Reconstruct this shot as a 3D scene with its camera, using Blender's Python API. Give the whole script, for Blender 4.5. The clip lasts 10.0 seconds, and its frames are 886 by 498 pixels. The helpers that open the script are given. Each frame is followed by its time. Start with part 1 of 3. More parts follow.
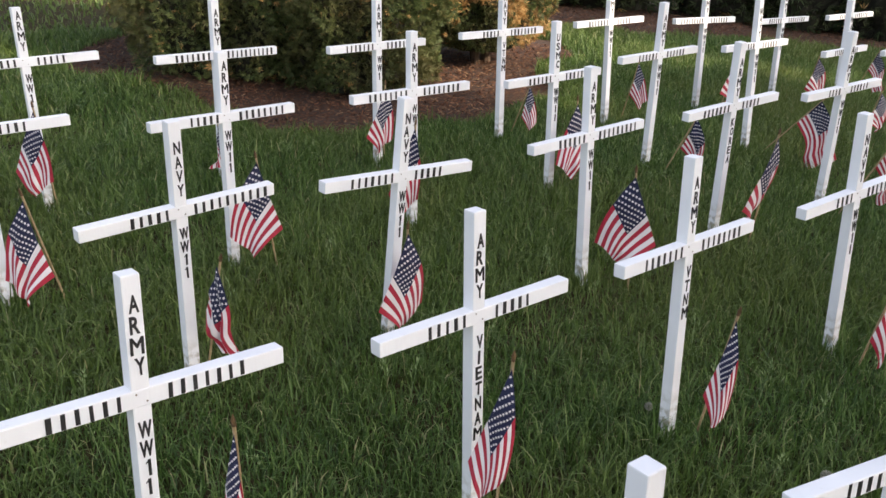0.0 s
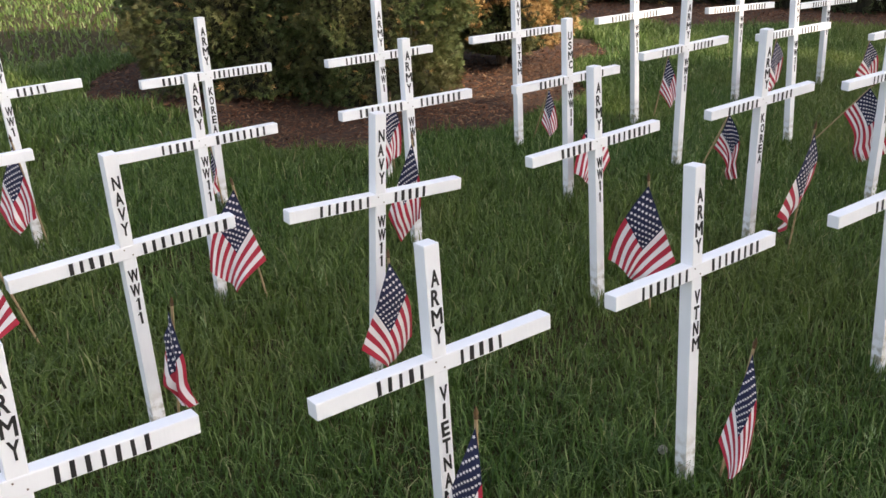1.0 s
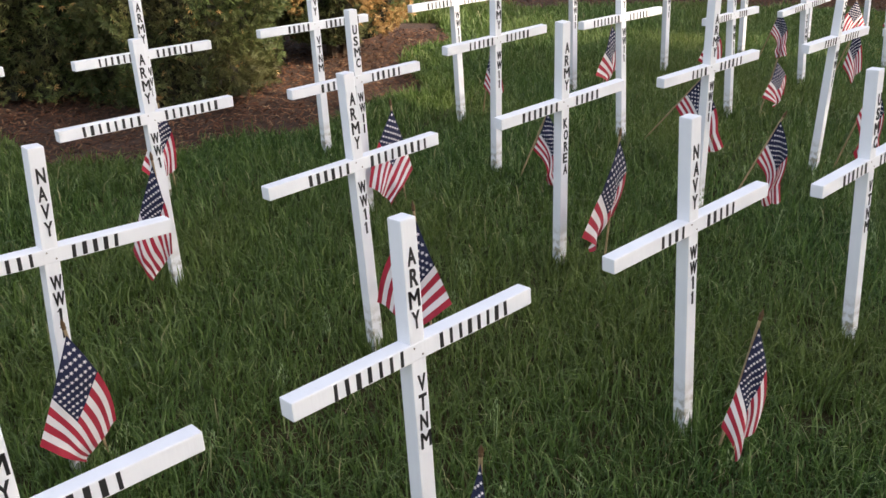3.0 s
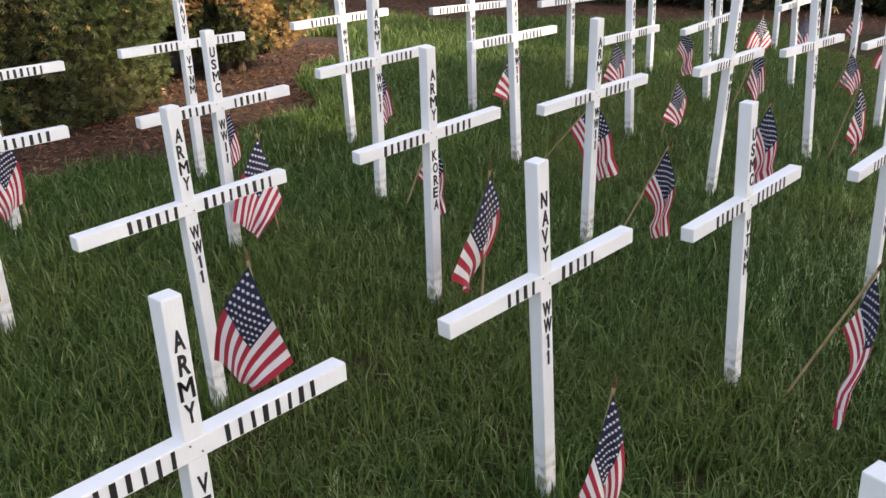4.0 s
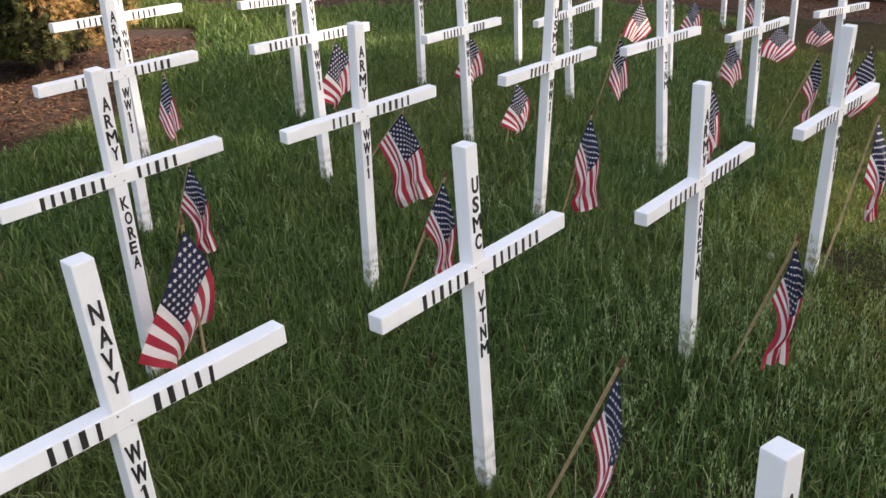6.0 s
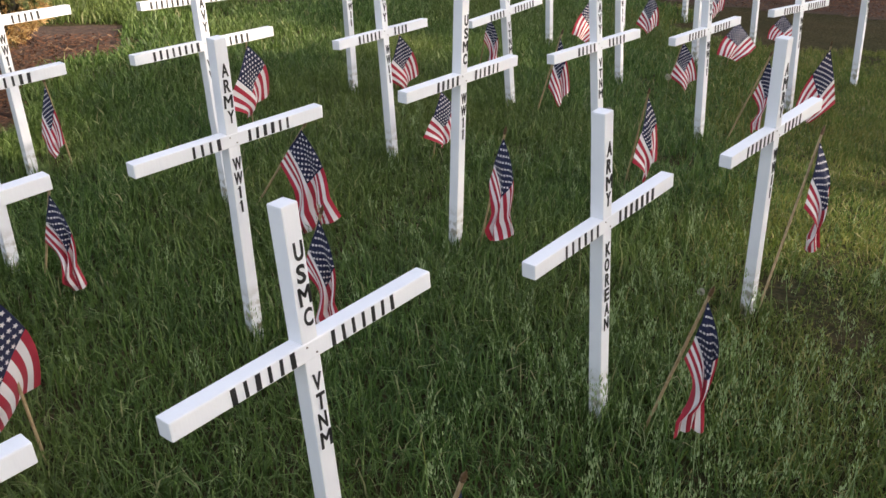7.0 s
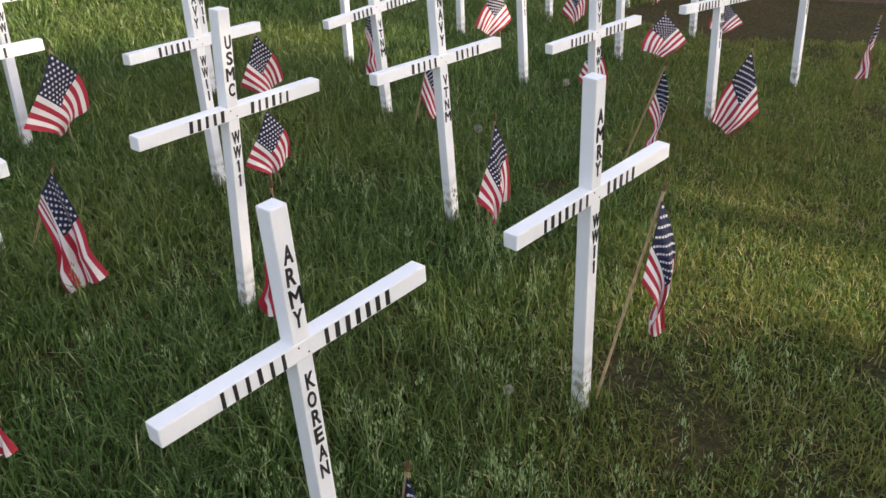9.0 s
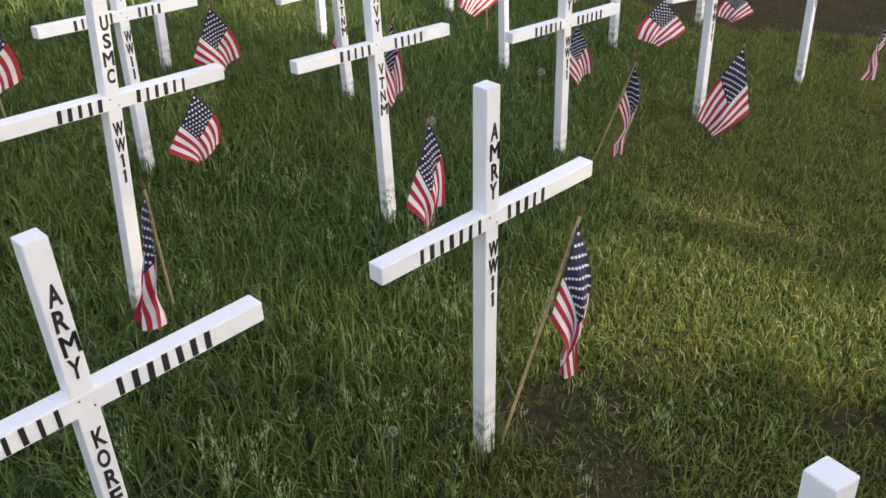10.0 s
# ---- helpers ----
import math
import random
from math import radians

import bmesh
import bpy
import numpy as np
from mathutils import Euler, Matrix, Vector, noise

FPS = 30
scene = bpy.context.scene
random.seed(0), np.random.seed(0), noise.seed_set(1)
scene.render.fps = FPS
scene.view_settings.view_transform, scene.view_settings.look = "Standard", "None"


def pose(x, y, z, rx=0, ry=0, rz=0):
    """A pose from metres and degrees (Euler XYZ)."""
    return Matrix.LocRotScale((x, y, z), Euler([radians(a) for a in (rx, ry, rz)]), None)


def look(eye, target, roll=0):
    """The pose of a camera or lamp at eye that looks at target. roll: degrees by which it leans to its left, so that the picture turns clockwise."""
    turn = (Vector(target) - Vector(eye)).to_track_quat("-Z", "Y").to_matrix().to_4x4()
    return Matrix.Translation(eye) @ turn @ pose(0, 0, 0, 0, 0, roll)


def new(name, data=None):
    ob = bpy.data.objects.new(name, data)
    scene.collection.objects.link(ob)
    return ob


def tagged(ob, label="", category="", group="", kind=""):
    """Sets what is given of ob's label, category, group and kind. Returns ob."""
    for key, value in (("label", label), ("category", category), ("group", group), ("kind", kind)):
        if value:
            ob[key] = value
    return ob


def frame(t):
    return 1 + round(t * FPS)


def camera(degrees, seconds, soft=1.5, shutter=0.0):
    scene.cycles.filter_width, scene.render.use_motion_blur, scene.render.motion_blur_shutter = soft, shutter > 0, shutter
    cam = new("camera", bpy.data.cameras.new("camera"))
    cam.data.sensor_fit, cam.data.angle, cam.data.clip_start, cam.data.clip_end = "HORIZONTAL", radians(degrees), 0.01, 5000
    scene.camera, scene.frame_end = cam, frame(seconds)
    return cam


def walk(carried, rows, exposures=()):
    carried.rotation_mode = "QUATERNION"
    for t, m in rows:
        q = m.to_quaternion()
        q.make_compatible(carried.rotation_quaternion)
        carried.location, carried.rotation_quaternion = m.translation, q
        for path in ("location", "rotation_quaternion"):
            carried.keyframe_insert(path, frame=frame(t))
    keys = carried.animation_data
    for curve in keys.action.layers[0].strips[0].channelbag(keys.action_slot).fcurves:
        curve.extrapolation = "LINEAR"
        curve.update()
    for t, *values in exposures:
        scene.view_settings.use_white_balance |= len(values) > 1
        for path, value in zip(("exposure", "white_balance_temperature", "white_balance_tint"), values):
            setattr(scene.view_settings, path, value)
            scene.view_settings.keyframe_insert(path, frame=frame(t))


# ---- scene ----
EXPOSURE, KELVIN, TINT, SKY, SUN, SUN_UP, SUN_AZ = 1.40, 6650.0, 15.0, 0.14, 2.9, 28.0, 118.0
# trees added out of view to block the sun: x, y, height, spread, seed, crown base
UNSEEN_TREES = [(9.3, -11.2, 11.5, 2.4, 1, 0.36), (11.8, -10.4, 12.5, 2.4, 2, 0.36), (11.0, -7.9, 11.5, 2.4, 3, 0.36), (13.4, -7.3, 12.5, 2.4, 4, 0.36), (12.4, -5.4, 11.5, 2.1, 5, 0.36), (12.95, -4.3, 10.1, 1.2, 6, 0.60), (17.3, 0.7, 12.6, 2.0, 7, 0.60), (18.5, 2.2, 12.6, 2.1, 8, 0.42), (10.35, -2.2, 5.4, 0.95, 9, 0.62), (12.18, -1.06, 7.8, 0.92, 10, 0.82), (14.5, -0.2, 7.1, 1.5, 11, 0.62)]
BARE = [(3.22, 2.36, 0.12), (3.28, 2.03, 0.07), (3.32, 3.58, 0.12), (4.0, 2.3, 0.10), (1.35, 0.75, 0.09)]
cam = camera(51.7, 10.0)
PATH = [
    (0, (-0.329, -2.369, 1.681), (-0.4070, -0.4982, 0.9785), 0.60),
    (0.5, (-0.249, -2.181, 1.656), (-0.3627, -0.3086, 0.9628), -1.35),
    (1, (-0.104, -2.046, 1.635), (-0.3213, -0.1805, 0.9466), -3.34),
    (1.5, (0.061, -1.928, 1.625), (-0.1873, -0.0750, 0.9143), -3.26),
    (2, (0.153, -1.749, 1.605), (0.0585, 0.1103, 0.8727), -3.00),
    (2.2, (0.172, -1.671, 1.591), (0.1476, 0.1869, 0.8495), -2.84),
    (3.3, (0.420, -1.390, 1.603), (0.4160, 0.4662, 0.8586), -3.26),
    (3.5, (0.473, -1.349, 1.601), (0.4749, 0.5051, 0.8503), -3.06),
    (4, (0.604, -1.191, 1.604), (0.7295, 0.6653, 0.8692), -2.40),
    (4.5, (0.727, -0.974, 1.601), (0.9535, 0.8711, 0.8640), -2.55),
    (5, (0.910, -0.855, 1.585), (1.1173, 0.9884, 0.8385), -2.99),
    (5.5, (1.170, -0.743, 1.588), (1.3335, 1.1001, 0.8297), -2.68),
    (6, (1.337, -0.639, 1.580), (1.5499, 1.1882, 0.7954), -2.71),
    (6.2, (1.393, -0.560, 1.589), (1.6411, 1.2602, 0.7986), -2.70),
    (7.3, (1.805, -0.239, 1.582), (2.0358, 1.5705, 0.7626), -2.53),
    (7.5, (1.896, -0.190, 1.587), (2.1068, 1.6221, 0.7673), -2.36),
    (8, (2.085, -0.008, 1.577), (2.3129, 1.7957, 0.7432), -3.06),
    (8.5, (2.228, 0.147, 1.579), (2.5055, 1.9316, 0.7188), -3.63),
    (9, (2.430, 0.254, 1.585), (2.6512, 2.0363, 0.7053), -2.76),
    (9.5, (2.656, 0.331, 1.588), (2.8107, 2.1008, 0.6691), -1.91),
    (10, (2.794, 0.510, 1.560), (2.9421, 2.2722, 0.6244), -1.02),
]
walk(cam, [(t, look(eye, target, roll)) for t, eye, target, roll in PATH], [(t, EXPOSURE + e, KELVIN, TINT) for t, e in ((0.0, 0.04), (4.5, 0.01), (6.0, 0.0), (7.5, 0.0), (10.0, 0.02))])

GROUND = (0.1648, -0.0476, 0.0736, -0.0273, -0.0318, -0.0267)

# ---- world, sun and exposure ----
world = bpy.data.worlds.new("sky")
scene.world = world
world.use_nodes = True
_wn = world.node_tree.nodes
_sky = _wn.new("ShaderNodeTexSky")
_sky.sky_type, _sky.sun_disc = "NISHITA", False
_sky.dust_density, _sky.ozone_density = 2.5, 0.4
_sky.sun_elevation, _sky.sun_rotation = radians(SUN_UP), radians(SUN_AZ)
_pale = _wn.new("ShaderNodeHueSaturation")
_pale.inputs["Saturation"].default_value = 0.55
world.node_tree.links.new(_sky.outputs[0], _pale.inputs["Color"])
world.node_tree.links.new(_pale.outputs[0], _wn["Background"].inputs[0])
_wn["Background"].inputs[1].default_value = SKY
sun = new("sun", bpy.data.lights.new("sun", "SUN"))
sun.data.energy, sun.data.angle, sun.data.color = SUN, radians(0.6), (1.0, 0.86, 0.66)
_az, _el = radians(SUN_AZ), radians(SUN_UP)
sun_way = Vector((math.sin(_az) * math.cos(_el), math.cos(_az) * math.cos(_el), math.sin(_el)))
sun.matrix_world = look(sun_way * 30, (0, 0, 0))


# ---- materials ----
def node_mat(name):
    m = bpy.data.materials.new(name)
    m.use_nodes = True
    return m, m.node_tree.nodes, m.node_tree.links, m.node_tree.nodes["Principled BSDF"]


def noise_ramp(n, l, scale, stops, coord="Object", detail=4.0):
    co = n.new("ShaderNodeTexCoord")
    tex = n.new("ShaderNodeTexNoise")
    tex.inputs["Scale"].default_value, tex.inputs["Detail"].default_value = scale, detail
    l.new(co.outputs[coord], tex.inputs["Vector"])
    ramp = n.new("ShaderNodeValToRGB")
    els = ramp.color_ramp.elements
    while len(els) < len(stops):
        els.new(0.5)
    for e, (p, c) in zip(els, stops):
        e.position, e.color = p, (*c, 1)
    l.new(tex.outputs["Fac"], ramp.inputs["Fac"])
    return tex, ramp


def mix_col(n, l, a, b, fac, blend="MIX"):
    mx = n.new("ShaderNodeMix")
    mx.data_type, mx.blend_type = "RGBA", blend
    for sock, v in ((mx.inputs[6], a), (mx.inputs[7], b), (mx.inputs[0], fac)):
        if isinstance(v, (int, float)):
            sock.default_value = v
        elif isinstance(v, tuple):
            sock.default_value = (*v, 1)
        else:
            l.new(v, sock)
    return mx.outputs[2]


def add_bump(n, l, bsdf, height, strength, dist=0.01):
    b = n.new("ShaderNodeBump")
    b.inputs["Strength"].default_value, b.inputs["Distance"].default_value = strength, dist
    l.new(height, b.inputs["Height"])
    l.new(b.outputs[0], bsdf.inputs["Normal"])


def white_paint():
    m, n, l, b = node_mat("white_paint")
    _, soft = noise_ramp(n, l, 7.0, [(0.3, (0.80, 0.815, 0.845)), (0.7, (0.86, 0.875, 0.895))])
    grain, spots = noise_ramp(n, l, 55.0, [(0.66, (0, 0, 0)), (0.76, (1, 1, 1))], detail=6)
    col = mix_col(n, l, soft.outputs[0], (0.62, 0.58, 0.5), mix_col(n, l, (0, 0, 0), spots.outputs[0], 0.25))
    # grass stains and scuffs near the foot of the post
    co = n.new("ShaderNodeTexCoord")
    sep = n.new("ShaderNodeSeparateXYZ")
    l.new(co.outputs["Object"], sep.inputs[0])
    mr = n.new("ShaderNodeMapRange")
    mr.inputs[1].default_value, mr.inputs[2].default_value = 0.16, 0.03
    l.new(sep.outputs[2], mr.inputs[0])
    _, scuff = noise_ramp(n, l, 38.0, [(0.46, (0, 0, 0)), (0.60, (1, 1, 1))], detail=7)
    ml = n.new("ShaderNodeMath")
    ml.operation = "MULTIPLY"
    l.new(mr.outputs[0], ml.inputs[0]), l.new(scuff.outputs[0], ml.inputs[1])
    col = mix_col(n, l, col, (0.30, 0.27, 0.18), ml.outputs[0])
    l.new(col, b.inputs["Base Color"])
    b.inputs["Roughness"].default_value = 0.48
    wave = n.new("ShaderNodeTexNoise")
    wave.inputs["Scale"].default_value = 120
    mp = n.new("ShaderNodeMapping")
    mp.inputs["Scale"].default_value = (1, 1, 0.12)
    l.new(co.outputs["Object"], mp.inputs[0]), l.new(mp.outputs[0], wave.inputs["Vector"])
    add_bump(n, l, b, wave.outputs["Fac"], 0.25, 0.002)
    return m


def plain(name, a, c, scale, rough, bump=0.0, metal=0.0):
    m, n, l, b = node_mat(name)
    tex, ramp = noise_ramp(n, l, scale, [(0.3, a), (0.7, c)])
    l.new(ramp.outputs[0], b.inputs["Base Color"])
    b.inputs["Roughness"].default_value, b.inputs["Metallic"].default_value = rough, metal
    if bump:
        add_bump(n, l, b, tex.outputs["Fac"], bump)
    return m


def thin(name, stops, patch, rough=0.6, through_light=0.35, patch_scale=0.7, spec=0.3):
    """A leaf or blade: a colour of its own per piece, drifting over the ground, and some light passing through."""
    m, n, l, b = node_mat(name)
    geo = n.new("ShaderNodeNewGeometry")
    ramp = n.new("ShaderNodeValToRGB")
    els = ramp.color_ramp.elements
    while len(els) < len(stops):
        els.new(0.5)
    for e, (p, c) in zip(els, stops):
        e.position, e.color = p, (*c, 1)
    l.new(geo.outputs["Random Per Island"], ramp.inputs[0])
    _, drift = noise_ramp(n, l, patch_scale, [(0.40, (0, 0, 0)), (0.66, (1, 1, 1))], detail=3)
    col = mix_col(n, l, ramp.outputs[0], mix_col(n, l, ramp.outputs[0], patch, 0.55), drift.outputs[0])
    l.new(col, b.inputs["Base Color"])
    b.inputs["Roughness"].default_value = rough
    b.inputs["Specular IOR Level"].default_value = spec
    tr = n.new("ShaderNodeBsdfTranslucent")
    l.new(col, tr.inputs[0])
    mx = n.new("ShaderNodeMixShader")
    mx.inputs[0].default_value = through_light
    l.new(b.outputs[0], mx.inputs[1]), l.new(tr.outputs[0], mx.inputs[2])
    l.new(mx.outputs[0], n["Material Output"].inputs[0])
    return m


def cloth(name, a, c):
    m, n, l, b = node_mat(name)
    _, ramp = noise_ramp(n, l, 14.0, [(0.3, a), (0.7, c)])
    l.new(ramp.outputs[0], b.inputs["Base Color"])
    b.inputs["Roughness"].default_value = 0.75
    b.inputs["Sheen Weight"].default_value = 0.1
    weave = n.new("ShaderNodeTexNoise")
    weave.inputs["Scale"].default_value = 420
    add_bump(n, l, b, weave.outputs["Fac"], 0.15, 0.001)
    tr = n.new("ShaderNodeBsdfTranslucent")
    l.new(ramp.outputs[0], tr.inputs[0])
    mx = n.new("ShaderNodeMixShader")
    mx.inputs[0].default_value = 0.25
    l.new(b.outputs[0], mx.inputs[1]), l.new(tr.outputs[0], mx.inputs[2])
    l.new(mx.outputs[0], n["Material Output"].inputs[0])
    return m


PAINT = white_paint()
INK = plain("black_letter_vinyl", (0.012, 0.012, 0.013), (0.022, 0.022, 0.024), 30, 0.5)
NAIL = plain("rusty_nail", (0.16, 0.12, 0.09), (0.3, 0.27, 0.24), 200, 0.5, 0, 0.6)
DOWEL = plain("wood_dowel", (0.34, 0.24, 0.13), (0.48, 0.36, 0.21), 60, 0.6, 0.2)
TIP = plain("brown_tip", (0.075, 0.04, 0.018), (0.17, 0.10, 0.045), 60, 0.55)
RED = cloth("flag_red", (0.38, 0.018, 0.040), (0.47, 0.026, 0.054))
WHITE = cloth("flag_white", (0.80, 0.74, 0.74), (0.88, 0.83, 0.83))
BLUE = cloth("flag_blue", (0.008, 0.011, 0.042), (0.013, 0.018, 0.062))
GRASS = thin("grass_blade", [(0.0, (0.034, 0.075, 0.016)), (0.35, (0.068, 0.138, 0.027)), (0.75, (0.122, 0.207, 0.048)),
                             (0.96, (0.24, 0.32, 0.115)), (1.0, (0.40, 0.36, 0.19))], (0.165, 0.195, 0.047), rough=0.48, spec=0.42)
DRY = thin("dry_grass_blade", [(0.0, (0.072, 0.122, 0.019)), (0.5, (0.133, 0.190, 0.034)), (0.8, (0.225, 0.25, 0.062)), (1.0, (0.46, 0.38, 0.18))],
           (0.21, 0.21, 0.055), patch_scale=2.6)
SEED = thin("seed_head", [(0.0, (0.19, 0.28, 0.11)), (1.0, (0.38, 0.47, 0.24))], (0.27, 0.36, 0.16))
STRAW = thin("dead_straw", [(0.0, (0.30, 0.23, 0.12)), (1.0, (0.5, 0.42, 0.26))], (0.35, 0.28, 0.16))
STEM = plain("dandelion_stem", (0.12, 0.18, 0.06), (0.2, 0.22, 0.1), 40, 0.6)
FLUFF = thin("dandelion_fluff", [(0.0, (0.30, 0.30, 0.24)), (1.0, (0.48, 0.47, 0.40))], (0.4, 0.4, 0.33), through_light=0.5)
LEAF = thin("cedar_spray", [(0.0, (0.030, 0.050, 0.015)), (0.55, (0.065, 0.095, 0.028)), (0.9, (0.105, 0.138, 0.044)), (1.0, (0.15, 0.10, 0.045))],
            (0.105, 0.085, 0.035), patch_scale=2.5, through_light=0.2)
BROWN_LEAF = thin("dry_cedar_spray", [(0.0, (0.24, 0.115, 0.036)), (0.5, (0.43, 0.26, 0.095)), (1.0, (0.62, 0.45, 0.21))], (0.38, 0.22, 0.08), through_light=0.2)
FAR_LEAF = thin("dark_shrub_leaf", [(0.0, (0.015, 0.03, 0.01)), (1.0, (0.045, 0.075, 0.022))], (0.05, 0.05, 0.02), patch_scale=1.5, through_light=0.2)
CHIP = thin("mulch_chip", [(0.0, (0.045, 0.020, 0.011)), (0.5, (0.115, 0.050, 0.027)), (0.88, (0.20, 0.095, 0.050)), (1.0, (0.33, 0.22, 0.13))],
            (0.075, 0.042, 0.026), rough=0.9, through_light=0.0, patch_scale=1.2)
BARK = plain("bark", (0.05, 0.032, 0.02), (0.11, 0.075, 0.05), 25, 0.9, 0.6)
# near black: the shade inside the bushes, put into this colour
SHADE = plain("inner_shade", (0.008, 0.010, 0.005), (0.022, 0.020, 0.011), 20, 1.0, 0.8)


def soil():
    m, n, l, b = node_mat("lawn_soil")
    t1, r1 = noise_ramp(n, l, 1.1, [(0.35, (0.028, 0.036, 0.011)), (0.65, (0.075, 0.055, 0.026))])
    t2, r2 = noise_ramp(n, l, 45.0, [(0.35, (0.016, 0.018, 0.008)), (0.75, (0.11, 0.082, 0.040))], detail=8)
    l.new(mix_col(n, l, r1.outputs[0], r2.outputs[0], 0.6), b.inputs["Base Color"])
    b.inputs["Roughness"].default_value = 1.0
    b.inputs["Specular IOR Level"].default_value = 0.1
    add_bump(n, l, b, t2.outputs["Fac"], 0.9, 0.03)
    return m


SOIL = soil()
MULCH = plain("mulch_bed", (0.026, 0.015, 0.010), (0.075, 0.040, 0.025), 30, 1.0, 0.9)


# ---- building helpers ----
def link(name, bm, mat, parent=None, label="", smooth=False):
    me = bpy.data.meshes.new(name)
    bm.to_mesh(me)
    bm.free()
    for mt in mat if isinstance(mat, (list, tuple)) else [mat]:
        me.materials.append(mt)
    if smooth:
        me.polygons.foreach_set("use_smooth", [True] * len(me.polygons))
    ob = new(name, me)
    ob.parent = parent
    if label:
        ob["label"] = label
    return ob


part = link


def soup(name, verts, faces, mat, parent=None):
    """One mesh out of arrays of corners and of faces with equal numbers of corners."""
    me = bpy.data.meshes.new(name)
    k = faces.shape[1]
    me.vertices.add(len(verts)), me.loops.add(faces.size), me.polygons.add(len(faces))
    me.vertices.foreach_set("co", verts.astype(np.float32).ravel())
    me.loops.foreach_set("vertex_index", faces.astype(np.int32).ravel())
    me.polygons.foreach_set("loop_start", np.arange(0, faces.size, k, dtype=np.int32))
    me.update(calc_edges=True)
    me.materials.append(mat)
    ob = new(name, me)
    ob.parent = parent
    return ob


def box(bm, x0, x1, y0, y1, z0, z1, bevel=0.0):
    m = Matrix.LocRotScale(((x0 + x1) / 2, (y0 + y1) / 2, (z0 + z1) / 2), None, (x1 - x0, y1 - y0, z1 - z0))
    v = bmesh.ops.create_cube(bm, size=1, matrix=m)["verts"]
    if bevel:
        bmesh.ops.bevel(bm, geom=list({e for q in v for e in q.link_edges}), offset=bevel, segments=2, profile=0.6, affect="EDGES")


def rod(bm, a, b, r0, r1, seg=8):
    a, b = Vector(a), Vector(b)
    turn = (b - a).to_track_quat("Z", "Y").to_matrix().to_4x4()
    bmesh.ops.create_cone(bm, cap_ends=True, segments=seg, radius1=r0, radius2=r1, depth=(b - a).length, matrix=Matrix.Translation((a + b) / 2) @ turn)


# ---- the ground ----
def ground_z(x, y):
    x, y = np.clip(x, -4.5, 8.0), np.clip(y, -3.0, 9.5)
    return GROUND[0] + GROUND[1] * x + GROUND[2] * y + 0.1 * (GROUND[3] * x * x + GROUND[4] * x * y + GROUND[5] * y * y) - 0.03


def bed_edge(x):
    """How far y the mulch beds reach towards the lawn, at x: the near bed round the cedars, else the far bed."""
    near = 3.0 + 0.35 * np.sin(2.1 * x + 1.0) * 0.4 + 0.42 * np.clip(x + 1.4, 0, 3) ** 1.6 + 0.55 * np.clip(-1.5 - x, 0, 3)
    return near


def in_near_bed(x, y):
    wob = 0.08 * np.sin(5 * x + 2 * y) + 0.06 * np.sin(11 * x - 3 * y)
    right = 0.30 + 0.1 * np.sin(2.3 * y) + wob
    return (y > bed_edge(x) + wob) & (x < right) & (x > -3.3 + wob) & (y < 6.6)


def in_far_bed(x, y):
    wob = 0.12 * np.sin(3 * x) + 0.07 * np.sin(8 * x + 1)
    return (y > 7.35 + 0.16 * np.clip(x, 0, 5) + wob - 0.35 * np.clip(x - 5, 0, 3)) & (x > 0.2)


def make_ground():
    steps = lambda lo, hi, d: list(np.arange(lo, hi, d))  # noqa: E731
    xs = [-600, -150, -50, -20, -12, -8] + steps(-6, 9.01, 0.12) + [12, 16, 25, 60, 150, 600]
    ys = [-600, -150, -50, -20, -10, -6] + steps(-4, 10.51, 0.12) + [13, 17, 25, 60, 150, 600]
    gx, gy = np.meshgrid(xs, ys)
    gz = ground_z(gx, gy) + 0.008 * np.sin(3.1 * gx + 1.7 * gy) * np.sin(2.3 * gy - gx) + 0.006 * np.sin(9 * gx) * np.sin(8 * gy)
    nx, ny = len(xs), len(ys)
    i = np.arange(ny - 1)[:, None] * nx + np.arange(nx - 1)[None, :]
    f = np.stack([i, i + 1, i + nx + 1, i + nx], -1).reshape(-1, 4)
    ob = soup("ground", np.stack([gx, gy, gz], -1).reshape(-1, 3), f, SOIL)
    ob.data.materials.append(MULCH)
    c = np.stack([gx, gy], -1).reshape(-1, 2)[f].mean(1)
    bed = in_near_bed(c[:, 0], c[:, 1]) | in_far_bed(c[:, 0], c[:, 1])
    ob.data.polygons.foreach_set("material_index", bed.astype(np.int32))
    ob.data.polygons.foreach_set("use_smooth", [True] * len(f))
    tagged(ob, "sloping lawn soil with brown mulch beds", "ground", kind="structure")


make_ground()


# ---- painted wooden crosses ----
POST, THICK, BAR = 0.038, 0.038, 0.038
letters_cache = {}


